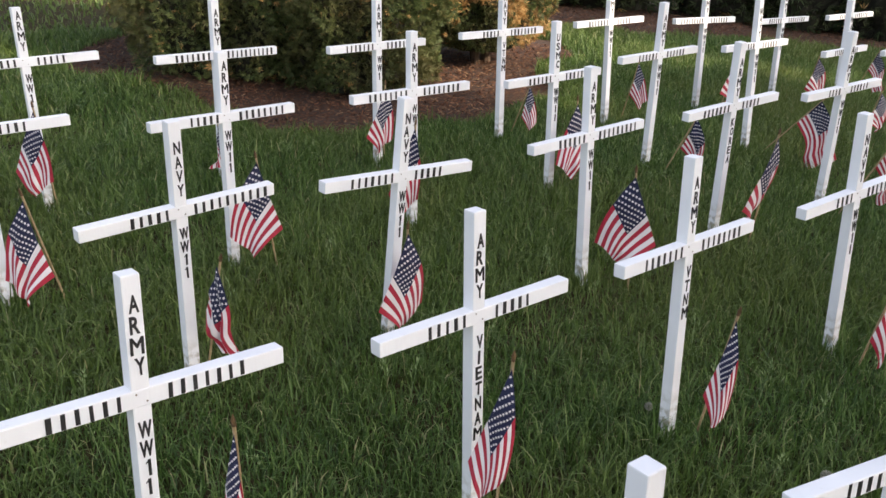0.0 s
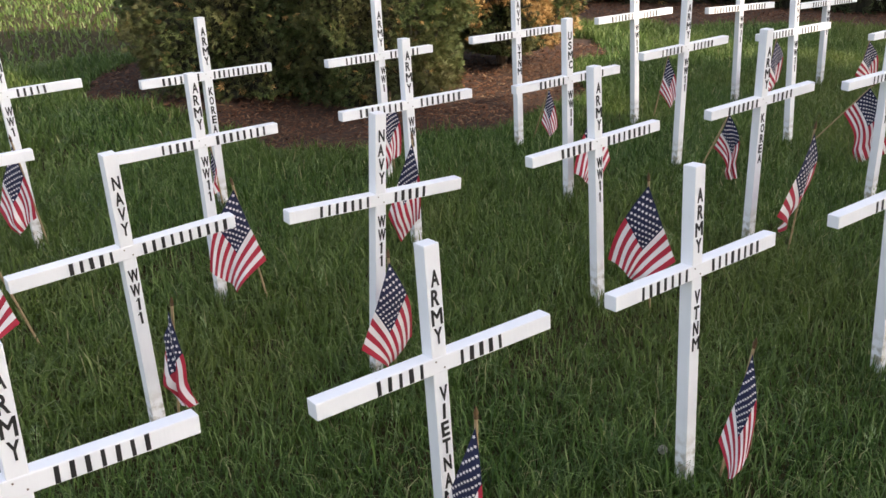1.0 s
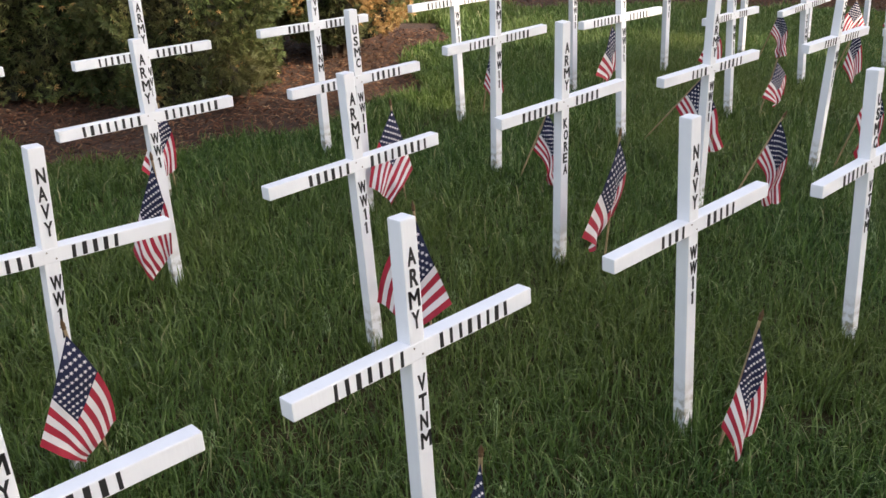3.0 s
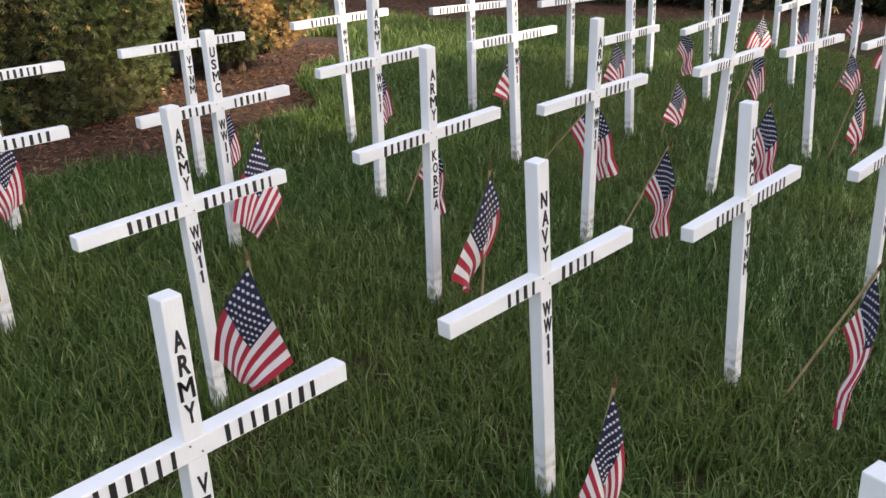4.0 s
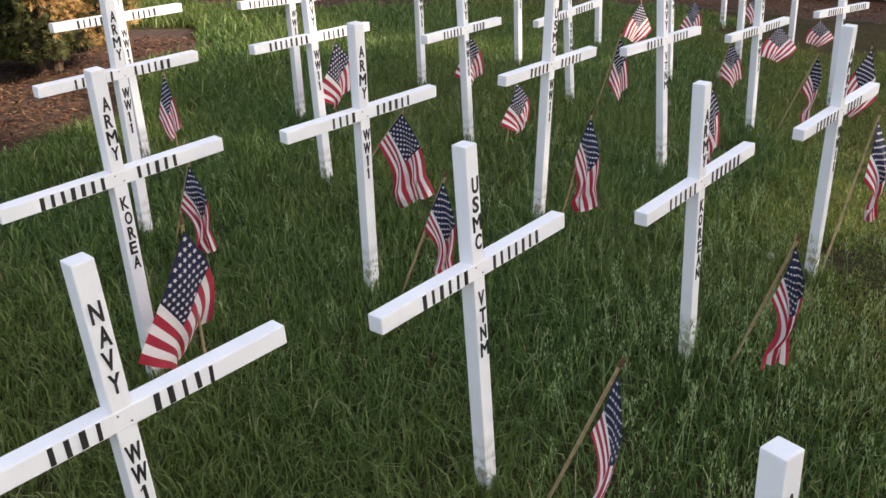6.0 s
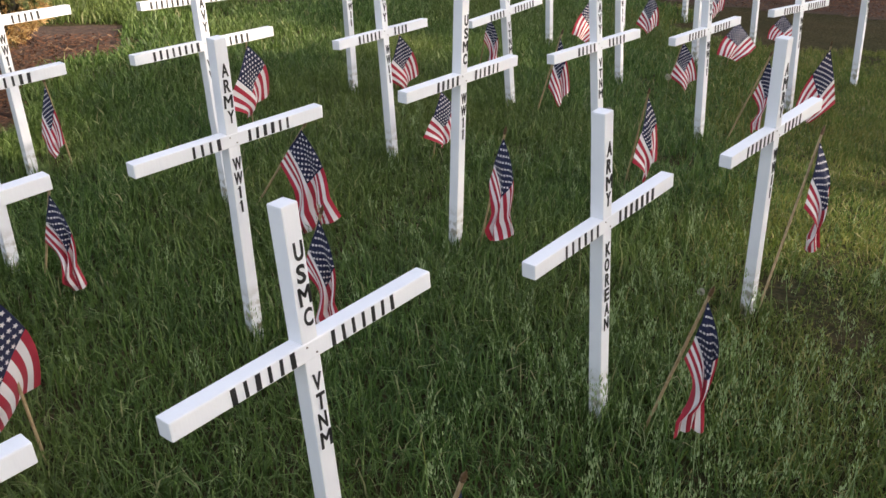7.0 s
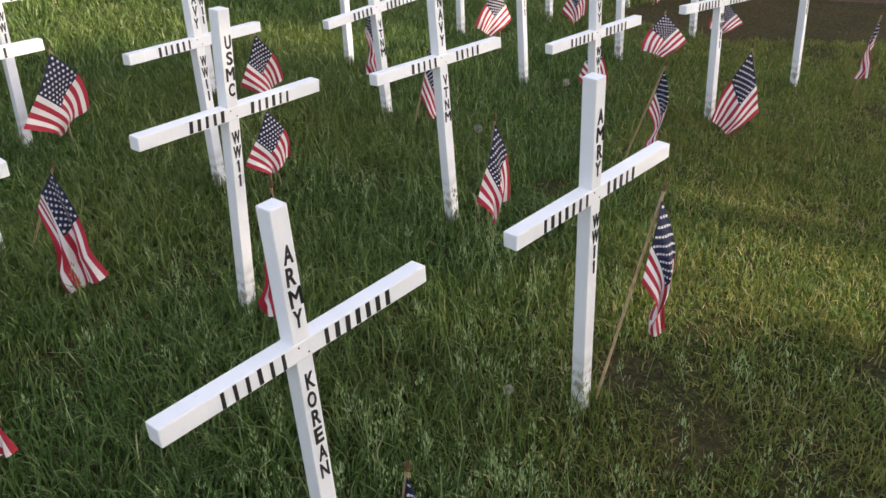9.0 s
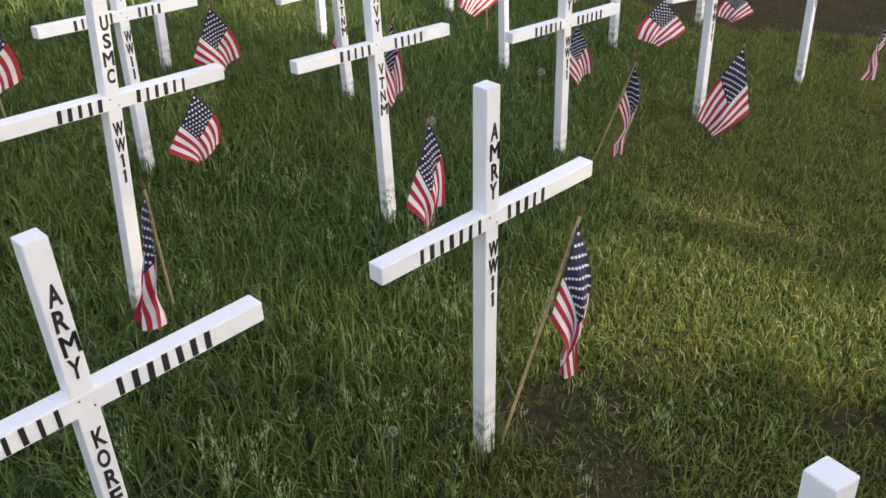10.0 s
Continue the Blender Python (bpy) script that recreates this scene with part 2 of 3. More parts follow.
def glyph(ch):
    """One stick-on letter as a thin mesh in the x-z plane, centred on its middle."""
    if ch not in letters_cache:
        cu = bpy.data.curves.new("letter", "FONT")
        cu.body, cu.align_x, cu.align_y = ch, "CENTER", "CENTER"
        cu.size, cu.extrude, cu.offset, cu.resolution_u = 0.052, 0.0006, 0.0 if ch in "MW1" else 0.0014, 3
        tmp = new("letter", cu)
        me = bpy.data.meshes.new_from_object(tmp.evaluated_get(bpy.context.evaluated_depsgraph_get()))
        bpy.data.objects.remove(tmp)
        xs, ys = [v.co.x for v in me.vertices], [v.co.y for v in me.vertices]
        wide = 0.026 if ch in "MW" else ((0.0068 if ch == "I" else 0.0062) if ch in "I1" else 0.0205)
        fit = Matrix.Diagonal((wide / (max(xs) - min(xs)), 0.0365 / (max(ys) - min(ys)), 1, 1))
        me.transform(pose(0, 0, 0, 90) @ fit @ Matrix.Translation((-(max(xs) + min(xs)) / 2, -(max(ys) + min(ys)) / 2, 0)))
        if ch in "MW":
            # a bolder stroke: the same figure once more on either side
            two = bmesh.new()
            for dx in (-0.0009, 0.0, 0.0009):
                two.from_mesh(me)
                two.verts.ensure_lookup_table()
                for v in two.verts[-len(me.vertices):]:
                    v.co += Vector((dx, -abs(dx) * 0.1, 0))
            two.to_mesh(me)
            two.free()
        if ch == "1":
            # the built-in figure is a bare upright: give it the flag that these numerals have
            one = bmesh.new()
            one.from_mesh(me)
            ring = [one.verts.new(p) for p in ((-0.0028, -0.0006, 0.017), (-0.0028, -0.0006, 0.0125), (-0.0078, -0.0006, 0.0085), (-0.0078, -0.0006, 0.0125))]
            one.faces.new(ring)
            one.to_mesh(me)
            one.free()
        me.materials.clear()
        me.materials.append(INK)
        letters_cache[ch] = me
    return letters_cache[ch]


def stack_letters(parent, word, z, rng):
    for k, ch in enumerate(word):
        ob = new("letter", glyph(ch))
        ob.parent = parent
        ob.matrix_basis = pose(0.002 + rng.uniform(-0.002, 0.002), -THICK / 2 - 0.0008, z - LETTER_STEP * k, 0, rng.uniform(-2.5, 2.5), 0)


LETTER_STEP = 0.0432
_bm = bmesh.new()
bmesh.ops.create_cube(_bm, size=1)
BAR_MESH = bpy.data.meshes.new("name_bar")
_bm.to_mesh(BAR_MESH)
_bm.free()
BAR_MESH.materials.append(INK)


def letter_bars(parent, count, side, length, off, hc, front, rng, slant):
    """Plain bars in place of a name: one for each letter, on one half of the arm."""
    room = length / 2 + side * off - POST / 2 - 0.02
    pitch = min(0.0264, room / count)
    spare = max(0.0, room - pitch * count)
    first = POST / 2 + min(spare, rng.uniform(0.006, 0.016) if side < 0 else rng.uniform(0.016, 0.036))
    for k in range(count):
        x = side * (first + (k + 0.5) * pitch)
        ob = new("name_bar", BAR_MESH)
        ob.parent = parent
        ob.matrix_basis = Matrix.LocRotScale((x, front - 0.0005, hc - slant * x + rng.uniform(-0.001, 0.001)), Euler((0, rng.uniform(-0.04, 0.04), 0)),
                                             (pitch * rng.choice((0.28, 0.34, 0.42)), 0.001, 0.0325))


def cross(x, y, z, yaw, lx, ly, length, hc, high, off, service, war, left, right):
    rng = random.Random(int(1000 * (x * 7.3 + y * 3.1)))
    top = new("white_cross")
    m = pose(x, y, z, math.degrees(-ly), math.degrees(lx), 0) @ pose(0, 0, 0, 0, 0, yaw)
    top.matrix_world = m
    bm = bmesh.new()
    box(bm, -POST / 2, POST / 2, -THICK / 2, THICK / 2, -0.12, high, 0.003)
    for v in bm.verts:
        v.co.x += 0.0012 * math.sin(9 * v.co.z + x)
    part("post", bm, PAINT, top)
    bm = bmesh.new()
    slant = rng.uniform(-0.004, 0.004)
    box(bm, off - length / 2, off + length / 2, -THICK / 2 - 0.0012, THICK / 2 - 0.0015, hc - BAR / 2, hc + BAR / 2, 0.003)
    bmesh.ops.rotate(bm, verts=bm.verts, cent=(0, 0, hc), matrix=Matrix.Rotation(slant, 3, "Y"))
    part("arm", bm, PAINT, top)
    front = -THICK / 2 - 0.0012
    for dx, dz in ((-0.010, 0.010), (0.011, -0.009)):
        bm = bmesh.new()
        rod(bm, (dx, front + 0.002, hc + dz), (dx, front - 0.0012, hc + dz), 0.0022, 0.0020, 7)
        part("nail", bm, NAIL, top, "small nail head")
    stack_letters(top, service, hc + BAR / 2 + 0.048 + LETTER_STEP * (len(service) - 1), rng)
    stack_letters(top, war, hc - BAR / 2 - 0.050, rng)
    letter_bars(top, left, -1, length, off, hc, front, rng, slant)
    letter_bars(top, right, 1, length, off, hc, front, rng, slant)
    tagged(top, "white wooden cross lettered " + service + " and " + war + ", in grass", "cross", "memorial crosses on the lawn")
    return top


# ---- small flags on sticks ----
def hang(ax, ay, az, bx, by, dx, dz, wide, turn, face, back, seed):
    """How a flag hangs: its foot, the upper corner from there, the stick's way, and the cloth's place at (u, v)."""
    rng = random.Random(seed)
    foot = Vector((bx, by, float(ground_z(bx, by)) - 0.03))
    apex = Vector((ax, ay, az))
    up = (apex - foot).normalized()
    a = apex - foot
    dz = 0.95 * dz
    side = Vector((math.cos(radians(face)), math.sin(radians(face)), 0))
    deep = Vector((side.y, -side.x, 0))
    down = Vector((0, 0, 1))
    if turn:
        hoist = side * (0.4 * dx + turn * 0.128 * wide) + down * dz * 0.71
        fly = side * (dx - turn * 0.082 * wide) + down * dz * 0.77 + deep * (0.03 - back)
        far = side * (dx + turn * 0.022 * wide) + down * dz + deep * (0.04 - 0.8 * back)
    else:
        hoist = up * -0.205
        fly = side * (dx + 0.050 * wide) + down * dz * min(0.95, 1.0 - 0.10 * wide) + deep * (0.02 - back)
        far = side * (dx - 0.035 * wide) + down * dz - deep * back
    ph, folds = rng.uniform(0, 6.28), rng.choice((1.0, 1.3, 1.6)) + (0.6 if not turn else 0)
    amp = 0.011 if turn else 0.020

    tilt = max(0.0, -up.dot(deep) / up.z)

    def place(u, v):
        p = a + hoist * v * (1 - u) + fly * u * (1 - v) + far * u * v
        p += (hoist + fly - far) * (u * v * (1 - u) * (1 - v)) * 0.8
        p -= side * turn * 0.028 * wide * math.sin(math.pi * u) * (1 - 0.4 * v)
        if not turn:
            p -= side * math.copysign(0.028, hoist.dot(side)) * math.sin(math.pi * min(1.0, 1.35 * u))
        p += side * turn * 0.016 * wide * math.sin(math.pi * v) * u
        w = math.sin(folds * math.pi * 2 * (v - 0.25 * u) + ph) + 0.4 * math.sin(7 * u + 5 * v + 2 * ph) + 0.25 * math.sin(17 * v - 9 * u + ph)
        grow = min(1.0, 0.15 + 1.5 * u * (0.4 + v))
        return p + deep * (amp * w * grow + 0.03 * math.sin(3.1 * u) * v + 0.006 + tilt * (a.z - p.z) + 0.024 * min(1.0, 3 * u + 2 * v)) + side * (0.35 * amp * math.cos(folds * 6.28 * (v - 0.25 * u) + ph) * grow * u)

    return foot, a, up, place


def flag(ax, ay, az, bx, by, dx, dz, wide, turn, face, back, seed):
    """A stick from the ground at (bx, by) through the flag's upper corner at (ax, ay, az). The cloth hangs down by dz, dx to the side;
    turn: -1 or 1, the side to which its hoist lies, 0 where the cloth falls in narrow folds from the stick."""
    foot, a, up, place = hang(ax, ay, az, bx, by, dx, dz, wide, turn, face, back, seed)
    top = new("stick_flag")
    top.location = foot
    bm = bmesh.new()
    rod(bm, (0, 0, 0), a + up * 0.026, 0.0042, 0.0042, 8)
    part("stick", bm, DOWEL, top)
    bm = bmesh.new()
    rod(bm, a + up * 0.020, a + up * 0.025, 0.0056, 0.0056, 8)
    rod(bm, a + up * 0.025, a + up * 0.034, 0.0042, 0.0060, 8)
    rod(bm, a + up * 0.034, a + up * 0.052, 0.0060, 0.0008, 8)
    part("spear_tip", bm, TIP, top, "brown wooden spear tip")
    NU, NV = 20, 26
    bm = bmesh.new()
    grid = [[bm.verts.new(place(i / NU, j / NV)) for i in range(NU + 1)] for j in range(NV + 1)]
    for j in range(NV):
        for i in range(NU):
            f = bm.faces.new((grid[j][i], grid[j][i + 1], grid[j + 1][i + 1], grid[j + 1][i]))
            f.smooth = True
            f.material_index = 2 if i < 8 and j < 14 else (0 if (j // 2) % 2 == 0 else 1)
    part("cloth", bm, [RED, WHITE, BLUE], top, "red and white striped cloth with blue canton")
    bm = bmesh.new()
    for row in range(9):
        for c in range(6 if row % 2 == 0 else 5):
            u0 = 0.4 * ((c + 0.5) / 6 if row % 2 == 0 else (c + 1.0) / 6)
            v0 = 7 / 13 * (row + 0.7) / 9.4
            p0 = place(u0, v0)
            tu = place(u0 + 0.015, v0) - place(u0 - 0.015, v0)
            tv = place(u0, v0 + 0.02) - place(u0, v0 - 0.02)
            nn = tu.cross(tv).normalized()
            rad = 0.68 * math.sqrt(tu.cross(tv).length)
            tv = tv.normalized() * rad
            tu = (tu - tu.project(tv)).normalized() * rad
            for sgn in (1, -1):
                ring = []
                for k in range(10):
                    r = 1.0 if k % 2 == 0 else 0.45
                    an = math.pi * 2 * k / 10
                    ring.append(bm.verts.new(p0 + nn * 0.0014 * sgn + tu * r * math.sin(an) - tv * r * math.cos(an)))
                bm.faces.new(ring)
    tagged(part("star_field", bm, WHITE, top, "white stars"), kind="stuff")
    how = "spread wide" if turn and wide > 0.95 else ("hanging loose" if turn else "in narrow folds")
    tagged(top, "small striped flag " + how + " on a leaning wooden stick", "flag", "small flags beside the crosses")
    return top


# Each cross: foot x, y, z, turn, lean along x and y, arm length, arm height, height, arm's shift, words, letters in the two names.
LINE_Z = [
    (-0.096, -1.307, 0.073, 39.3, 0.000, 0.000, 0.617, 0.634, 0.906, 0.005, "ARMY", "WW11", 6, 5),
    (0.502, -0.818, 0.080, 29.3, 0.000, 0.000, 0.617, 0.600, 0.872, 0.005, "ARMY", "WW11", 6, 7),
    (1.166, -0.341, 0.083, 31.5, 0.000, 0.000, 0.617, 0.597, 0.869, 0.005, "NAVY", "WW11", 5, 6),
    (1.837, 0.221, 0.081, 29.1, 0.000, 0.000, 0.617, 0.557, 0.829, 0.005, "ARMY", "WW11", 6, 6),
    (2.464, 0.635, 0.071, 39.2, 0.000, 0.000, 0.617, 0.640, 0.912, 0.005, "NAVY", "WW11", 5, 6),
    (3.221, 1.152, 0.053, 28.4, 0.000, 0.000, 0.617, 0.627, 0.899, 0.005, "ARMY", "WW11", 6, 7),
]
LINE_A = [
    (-0.995, -0.839, 0.144, 42.8, 0.004, 0.040, 0.617, 0.632, 0.887, 0.010, "ARMY", "WW11", 6, 7),
    (-0.330, -0.319, 0.139, 41.8, -0.012, 0.003, 0.612, 0.603, 0.873, 0.009, "ARMY", "VIETNAM", 5, 5),
    (0.266, 0.115, 0.159, 43.1, -0.007, 0.010, 0.624, 0.610, 0.880, 0.018, "ARMY", "VTNM", 7, 8),
    (0.967, 0.712, 0.174, 38.8, -0.033, -0.038, 0.631, 0.598, 0.881, 0.013, "NAVY", "WW11", 4, 5),
    (1.627, 1.174, 0.167, 41.1, -0.031, -0.020, 0.630, 0.588, 0.873, 0.013, "USMC", "VTNM", 6, 7),
    (2.351, 1.716, 0.137, 40.1, -0.031, -0.052, 0.627, 0.578, 0.865, 0.013, "ARMY", "KOREAN", 6, 7),
    (3.028, 2.225, 0.131, 38.8, -0.007, -0.069, 0.625, 0.611, 0.899, 0.014, "AMRY", "WW11", 7, 5),
]
LINE_B_WEST = [
    (-2.054, 0.639, 0.306, 41.0, -0.023, 0.005, 0.617, 0.632, 0.879, 0.005, "ARMY", "WW11", 6, 5),
    (-1.235, 0.202, 0.253, 44.7, 0.034, -0.079, 0.622, 0.584, 0.858, 0.005, "NAVY", "WW11", 5, 10),
    (-0.648, 0.574, 0.226, 42.9, 0.080, -0.014, 0.618, 0.615, 0.878, -0.000, "NAVY", "WW11", 7, 5),
    (0.098, 1.162, 0.243, 42.1, -0.021, -0.014, 0.634, 0.602, 0.873, 0.003, "ARMY", "WW11", 6, 9),
    (0.766, 1.737, 0.254, 38.8, 0.008, -0.073, 0.622, 0.613, 0.896, 0.005, "ARMY", "KOREA", 7, 5),
    (1.418, 2.221, 0.249, 37.9, 0.014, -0.062, 0.620, 0.610, 0.892, 0.008, "ARMY", "WW11", 4, 6),
]
LINE_B_EAST = [
    (2.131, 2.763, 0.223, 43.9, 0.054, -0.038, 0.639, 0.621, 0.905, 0.012, "USMC", "WW11", 5, 6),
    (2.847, 3.305, 0.220, 37.8, -0.030, 0.034, 0.608, 0.571, 0.879, -0.003, "NAVY", "VTNM", 5, 5),
    (3.555, 3.889, 0.138, 36.7, -0.007, -0.002, 0.605, 0.562, 0.879, 0.003, "NAVY", "WW11", 6, 6),
    (4.317, 4.418, 0.101, 34.5, 0.021, 0.043, 0.617, 0.570, 0.879, 0.001, "ARMY", "WW11", 7, 8),
    (5.067, 4.994, 0.067, 39.7, -0.000, 0.000, 0.612, 0.597, 0.879, 0.000, "ARMY", "WW11", 6, 6),
]
LINE_C_WEST = [
    (-2.289, 1.519, 0.383, 39.1, -0.039, 0.025, 0.617, 0.648, 0.879, 0.005, "ARMY", "WW1", 7, 5),
    (-1.322, 1.060, 0.293, 42.9, 0.005, -0.002, 0.608, 0.621, 0.868, -0.001, "ARMY", "WW11", 5, 8),
    (-0.639, 1.607, 0.294, 39.5, 0.000, -0.003, 0.619, 0.623, 0.886, -0.000, "ARMY", "WW1", 8, 8),
    (0.023, 2.205, 0.292, 39.4, -0.003, -0.025, 0.625, 0.600, 0.873, -0.000, "USMC", "WWII", 6, 6),
    (0.600, 2.704, 0.322, 40.4, 0.021, -0.055, 0.619, 0.620, 0.896, 0.005, "ARMY", "WW11", 6, 6),
    (1.290, 3.207, 0.308, 40.4, -0.015, 0.024, 0.621, 0.616, 0.879, 0.005, "NAVY", "WW11", 8, 6),
]
LINE_C_EAST = [
    (1.992, 3.662, 0.275, 46.7, -0.012, 0.037, 0.617, 0.560, 0.879, -0.001, "NAVY", "WWII", 6, 4),
    (2.718, 4.460, 0.232, 41.4, -0.047, -0.019, 0.617, 0.524, 0.879, 0.001, "ARMY", "VTNM", 5, 7),
    (3.488, 4.928, 0.184, 45.1, -0.019, 0.028, 0.617, 0.600, 0.879, 0.005, "ARMY", "WW11", 6, 5),
    (4.168, 5.407, 0.190, 39.7, 0.000, 0.000, 0.617, 0.597, 0.879, 0.005, "NAVY", "WW11", 5, 7),
    (4.891, 6.057, 0.117, 39.7, -0.000, -0.000, 0.617, 0.597, 0.879, 0.005, "ARMY", "WW11", 6, 6),
]
LINE_D_WEST = [
    (-1.607, 1.978, 0.387, 40.9, 0.013, -0.007, 0.617, 0.620, 0.877, 0.005, "ARMY", "KOREA", 7, 12),
    (-0.889, 2.448, 0.384, 42.5, 0.004, 0.006, 0.617, 0.610, 0.879, 0.005, "ARMY", "WW1", 7, 7),
    (-0.226, 2.996, 0.382, 40.5, -0.001, 0.016, 0.617, 0.619, 0.879, -0.000, "NAVY", "VTNM", 5, 8),
    (0.468, 3.558, 0.364, 40.8, -0.017, 0.017, 0.617, 0.644, 0.879, -0.000, "ARMY", "WW11", 7, 5),
    (1.174, 4.123, 0.352, 38.1, 0.009, 0.038, 0.617, 0.611, 0.879, 0.005, "ARMY", "WWII", 9, 7),
]
LINE_D_EAST = [
    (1.884, 4.732, 0.337, 38.1, 0.010, 0.006, 0.617, 0.569, 0.879, 0.005, "ARMY", "WWII", 6, 8),
    (2.584, 5.279, 0.287, 38.2, 0.003, -0.006, 0.617, 0.603, 0.879, 0.005, "ARMY", "WW11", 5, 7),
    (3.309, 5.898, 0.245, 39.7, -0.000, -0.000, 0.617, 0.597, 0.879, 0.005, "ARMY", "WW11", 6, 6),
    (3.993, 6.375, 0.217, 39.7, 0.000, 0.000, 0.617, 0.597, 0.879, 0.005, "NAVY", "WW11", 6, 6),
    (4.761, 7.025, 0.166, 39.7, 0.000, 0.000, 0.617, 0.597, 0.879, 0.005, "ARMY", "WW11", 5, 6),
]
# Each flag: upper corner x, y, z, foot x, y, sideways and downward hang, how wide it spreads, the hoist's side, the turn of the cloth, how far its end lies back.
FLAGS_A = [
    (-0.816, -0.778, 0.674, -0.85, -0.62, 0.018, -0.300, 0.27, -1, -8, -0.000),
    (-0.243, -0.458, 0.673, -0.27, -0.30, -0.052, -0.370, 0.59, -1, -7, 0.000),
    (0.380, -0.062, 0.629, 0.36, 0.15, -0.035, -0.335, 0.42, -1, -7, -0.008),
    (1.065, 0.473, 0.592, 1.04, 0.64, -0.020, -0.386, 0.54, -1, -5, 0.071),
    (1.840, 0.853, 0.646, 1.75, 1.13, -0.099, -0.398, 0.13, 0, -3, -0.057),
    (2.498, 1.416, 0.616, 2.46, 1.67, -0.023, -0.404, 0.74, 0, -10, 0.067),
    (3.239, 2.276, 0.665, 3.06, 2.23, -0.012, -0.375, 0.55, 0, -8, 0.010),
]
FLAGS_B_WEST = [
    (-1.890, 0.554, 0.723, -1.86, 0.71, -0.009, -0.387, 0.81, 1, -10, 0.000),
    (-1.088, 0.099, 0.685, -1.23, 0.32, 0.032, -0.292, 0.90, 0, -39, 0.025),
    (-0.567, 0.495, 0.659, -0.60, 0.66, -0.004, -0.389, 0.85, -1, 20, 0.108),
    (0.256, 0.983, 0.733, 0.29, 1.14, -0.057, -0.390, 0.92, 1, -5, 0.093),
    (0.944, 1.539, 0.761, 0.92, 1.70, -0.028, -0.447, 1.28, -1, 26, 0.201),
    (1.652, 1.970, 0.683, 1.51, 2.23, -0.017, -0.381, 0.72, 0, -22, 0.073),
]
FLAGS_B_EAST = [
    (2.267, 2.512, 0.688, 2.22, 2.79, 0.014, -0.374, 1.39, 0, -43, -0.019),
    (2.972, 3.090, 0.623, 2.99, 3.38, -0.024, -0.361, 0.70, -1, 24, 0.037),
    (3.761, 3.646, 0.596, 3.68, 3.88, -0.045, -0.353, 0.45, 0, -11, 0.010),
    (4.401, 4.209, 0.487, 4.44, 4.37, -0.106, -0.430, 0.76, 1, -9, 0.036),
    (5.210, 4.500, 0.522, 5.32, 4.82, -0.080, -0.320, 0.60, 0, -8, 0.000),
]
FLAGS_C_WEST = [
    (-2.227, 1.381, 0.850, -2.26, 1.55, 0.015, -0.391, 0.88, -1, -7, -0.002),
    (-1.170, 0.927, 0.774, -1.15, 1.10, -0.043, -0.381, 0.83, 1, 5, 0.008),
    (-0.613, 1.480, 0.786, -0.65, 1.64, -0.055, -0.443, 0.73, -1, -14, 0.089),
    (0.150, 2.222, 0.756, 0.18, 2.38, -0.083, -0.382, 0.77, 1, 19, -0.048),
    (0.822, 2.525, 0.630, 0.69, 2.69, 0.019, -0.358, 0.61, 0, 2, 0.038),
    (1.613, 2.919, 0.657, 1.37, 3.24, 0.028, -0.424, 1.88, 0, -20, 0.010),
]
FLAGS_C_EAST = [
    (2.210, 3.556, 0.593, 2.18, 3.72, -0.000, -0.264, 0.95, -1, 26, 0.054),
    (2.914, 4.174, 0.658, 2.82, 4.35, 0.007, -0.362, 0.49, -1, -17, 0.028),
    (3.805, 4.749, 0.462, 3.78, 4.92, 0.024, -0.287, 0.67, -1, -5, 0.024),
    (4.410, 5.331, 0.437, 4.43, 5.49, -0.069, -0.245, 1.24, 1, -0, -0.043),
    (5.103, 6.037, 0.321, 5.14, 6.20, -0.036, -0.213, 1.01, 1, -12, 0.013),
]
FLAGS_D_WEST = [
    (-1.574, 1.829, 0.706, -1.61, 1.99, -0.011, -0.220, 0.99, 0, -12, -0.009),
    (-0.838, 2.382, 0.787, -0.87, 2.54, -0.042, -0.369, 0.81, -1, 27, 0.044),
    (-0.056, 2.924, 0.711, -0.16, 3.25, 0.018, -0.262, 0.39, -1, -4, -0.021),
    (0.636, 3.403, 0.780, 0.59, 3.73, 0.022, -0.289, 0.43, -1, -3, -0.033),
    (1.382, 3.993, 0.765, 1.35, 4.15, 0.020, -0.370, 1.57, -1, 44, 0.128),
    (2.140, 4.553, 0.655, 2.11, 4.72, 0.042, -0.325, 0.92, -1, 13, 0.126),
]
FLAGS_D_EAST = [
    (2.683, 4.829, 0.668, 2.67, 5.22, 0.037, -0.305, 0.80, 0, -26, -0.052),
    (3.447, 5.389, 0.641, 3.49, 5.55, -0.085, -0.272, 0.80, 1, 1, -0.028),
    (4.120, 6.120, 0.524, 4.09, 6.28, -0.020, -0.300, 0.80, -1, -8, 0.000),
    (5.030, 6.970, 0.441, 5.00, 7.13, -0.050, -0.300, 0.80, -1, -8, 0.000),
]

for line in (LINE_Z, LINE_A, LINE_B_WEST, LINE_B_EAST, LINE_C_WEST, LINE_C_EAST, LINE_D_WEST, LINE_D_EAST):
    for row in line:
        one = cross(*row)
        if row is LINE_Z[1]:
            bm = bmesh.new()
            rod(bm, (0.002, 0.001, row[8] - 0.002), (0.002, 0.001, row[8] + 0.0012), 0.0026, 0.0024, 7)
            part("nail", bm, NAIL, one, "small nail head")
for n, line in enumerate((FLAGS_A, FLAGS_B_WEST + FLAGS_B_EAST, FLAGS_C_WEST + FLAGS_C_EAST, FLAGS_D_WEST + FLAGS_D_EAST)):
    for k, row in enumerate(line):
        flag(*row, 20 * n + k)


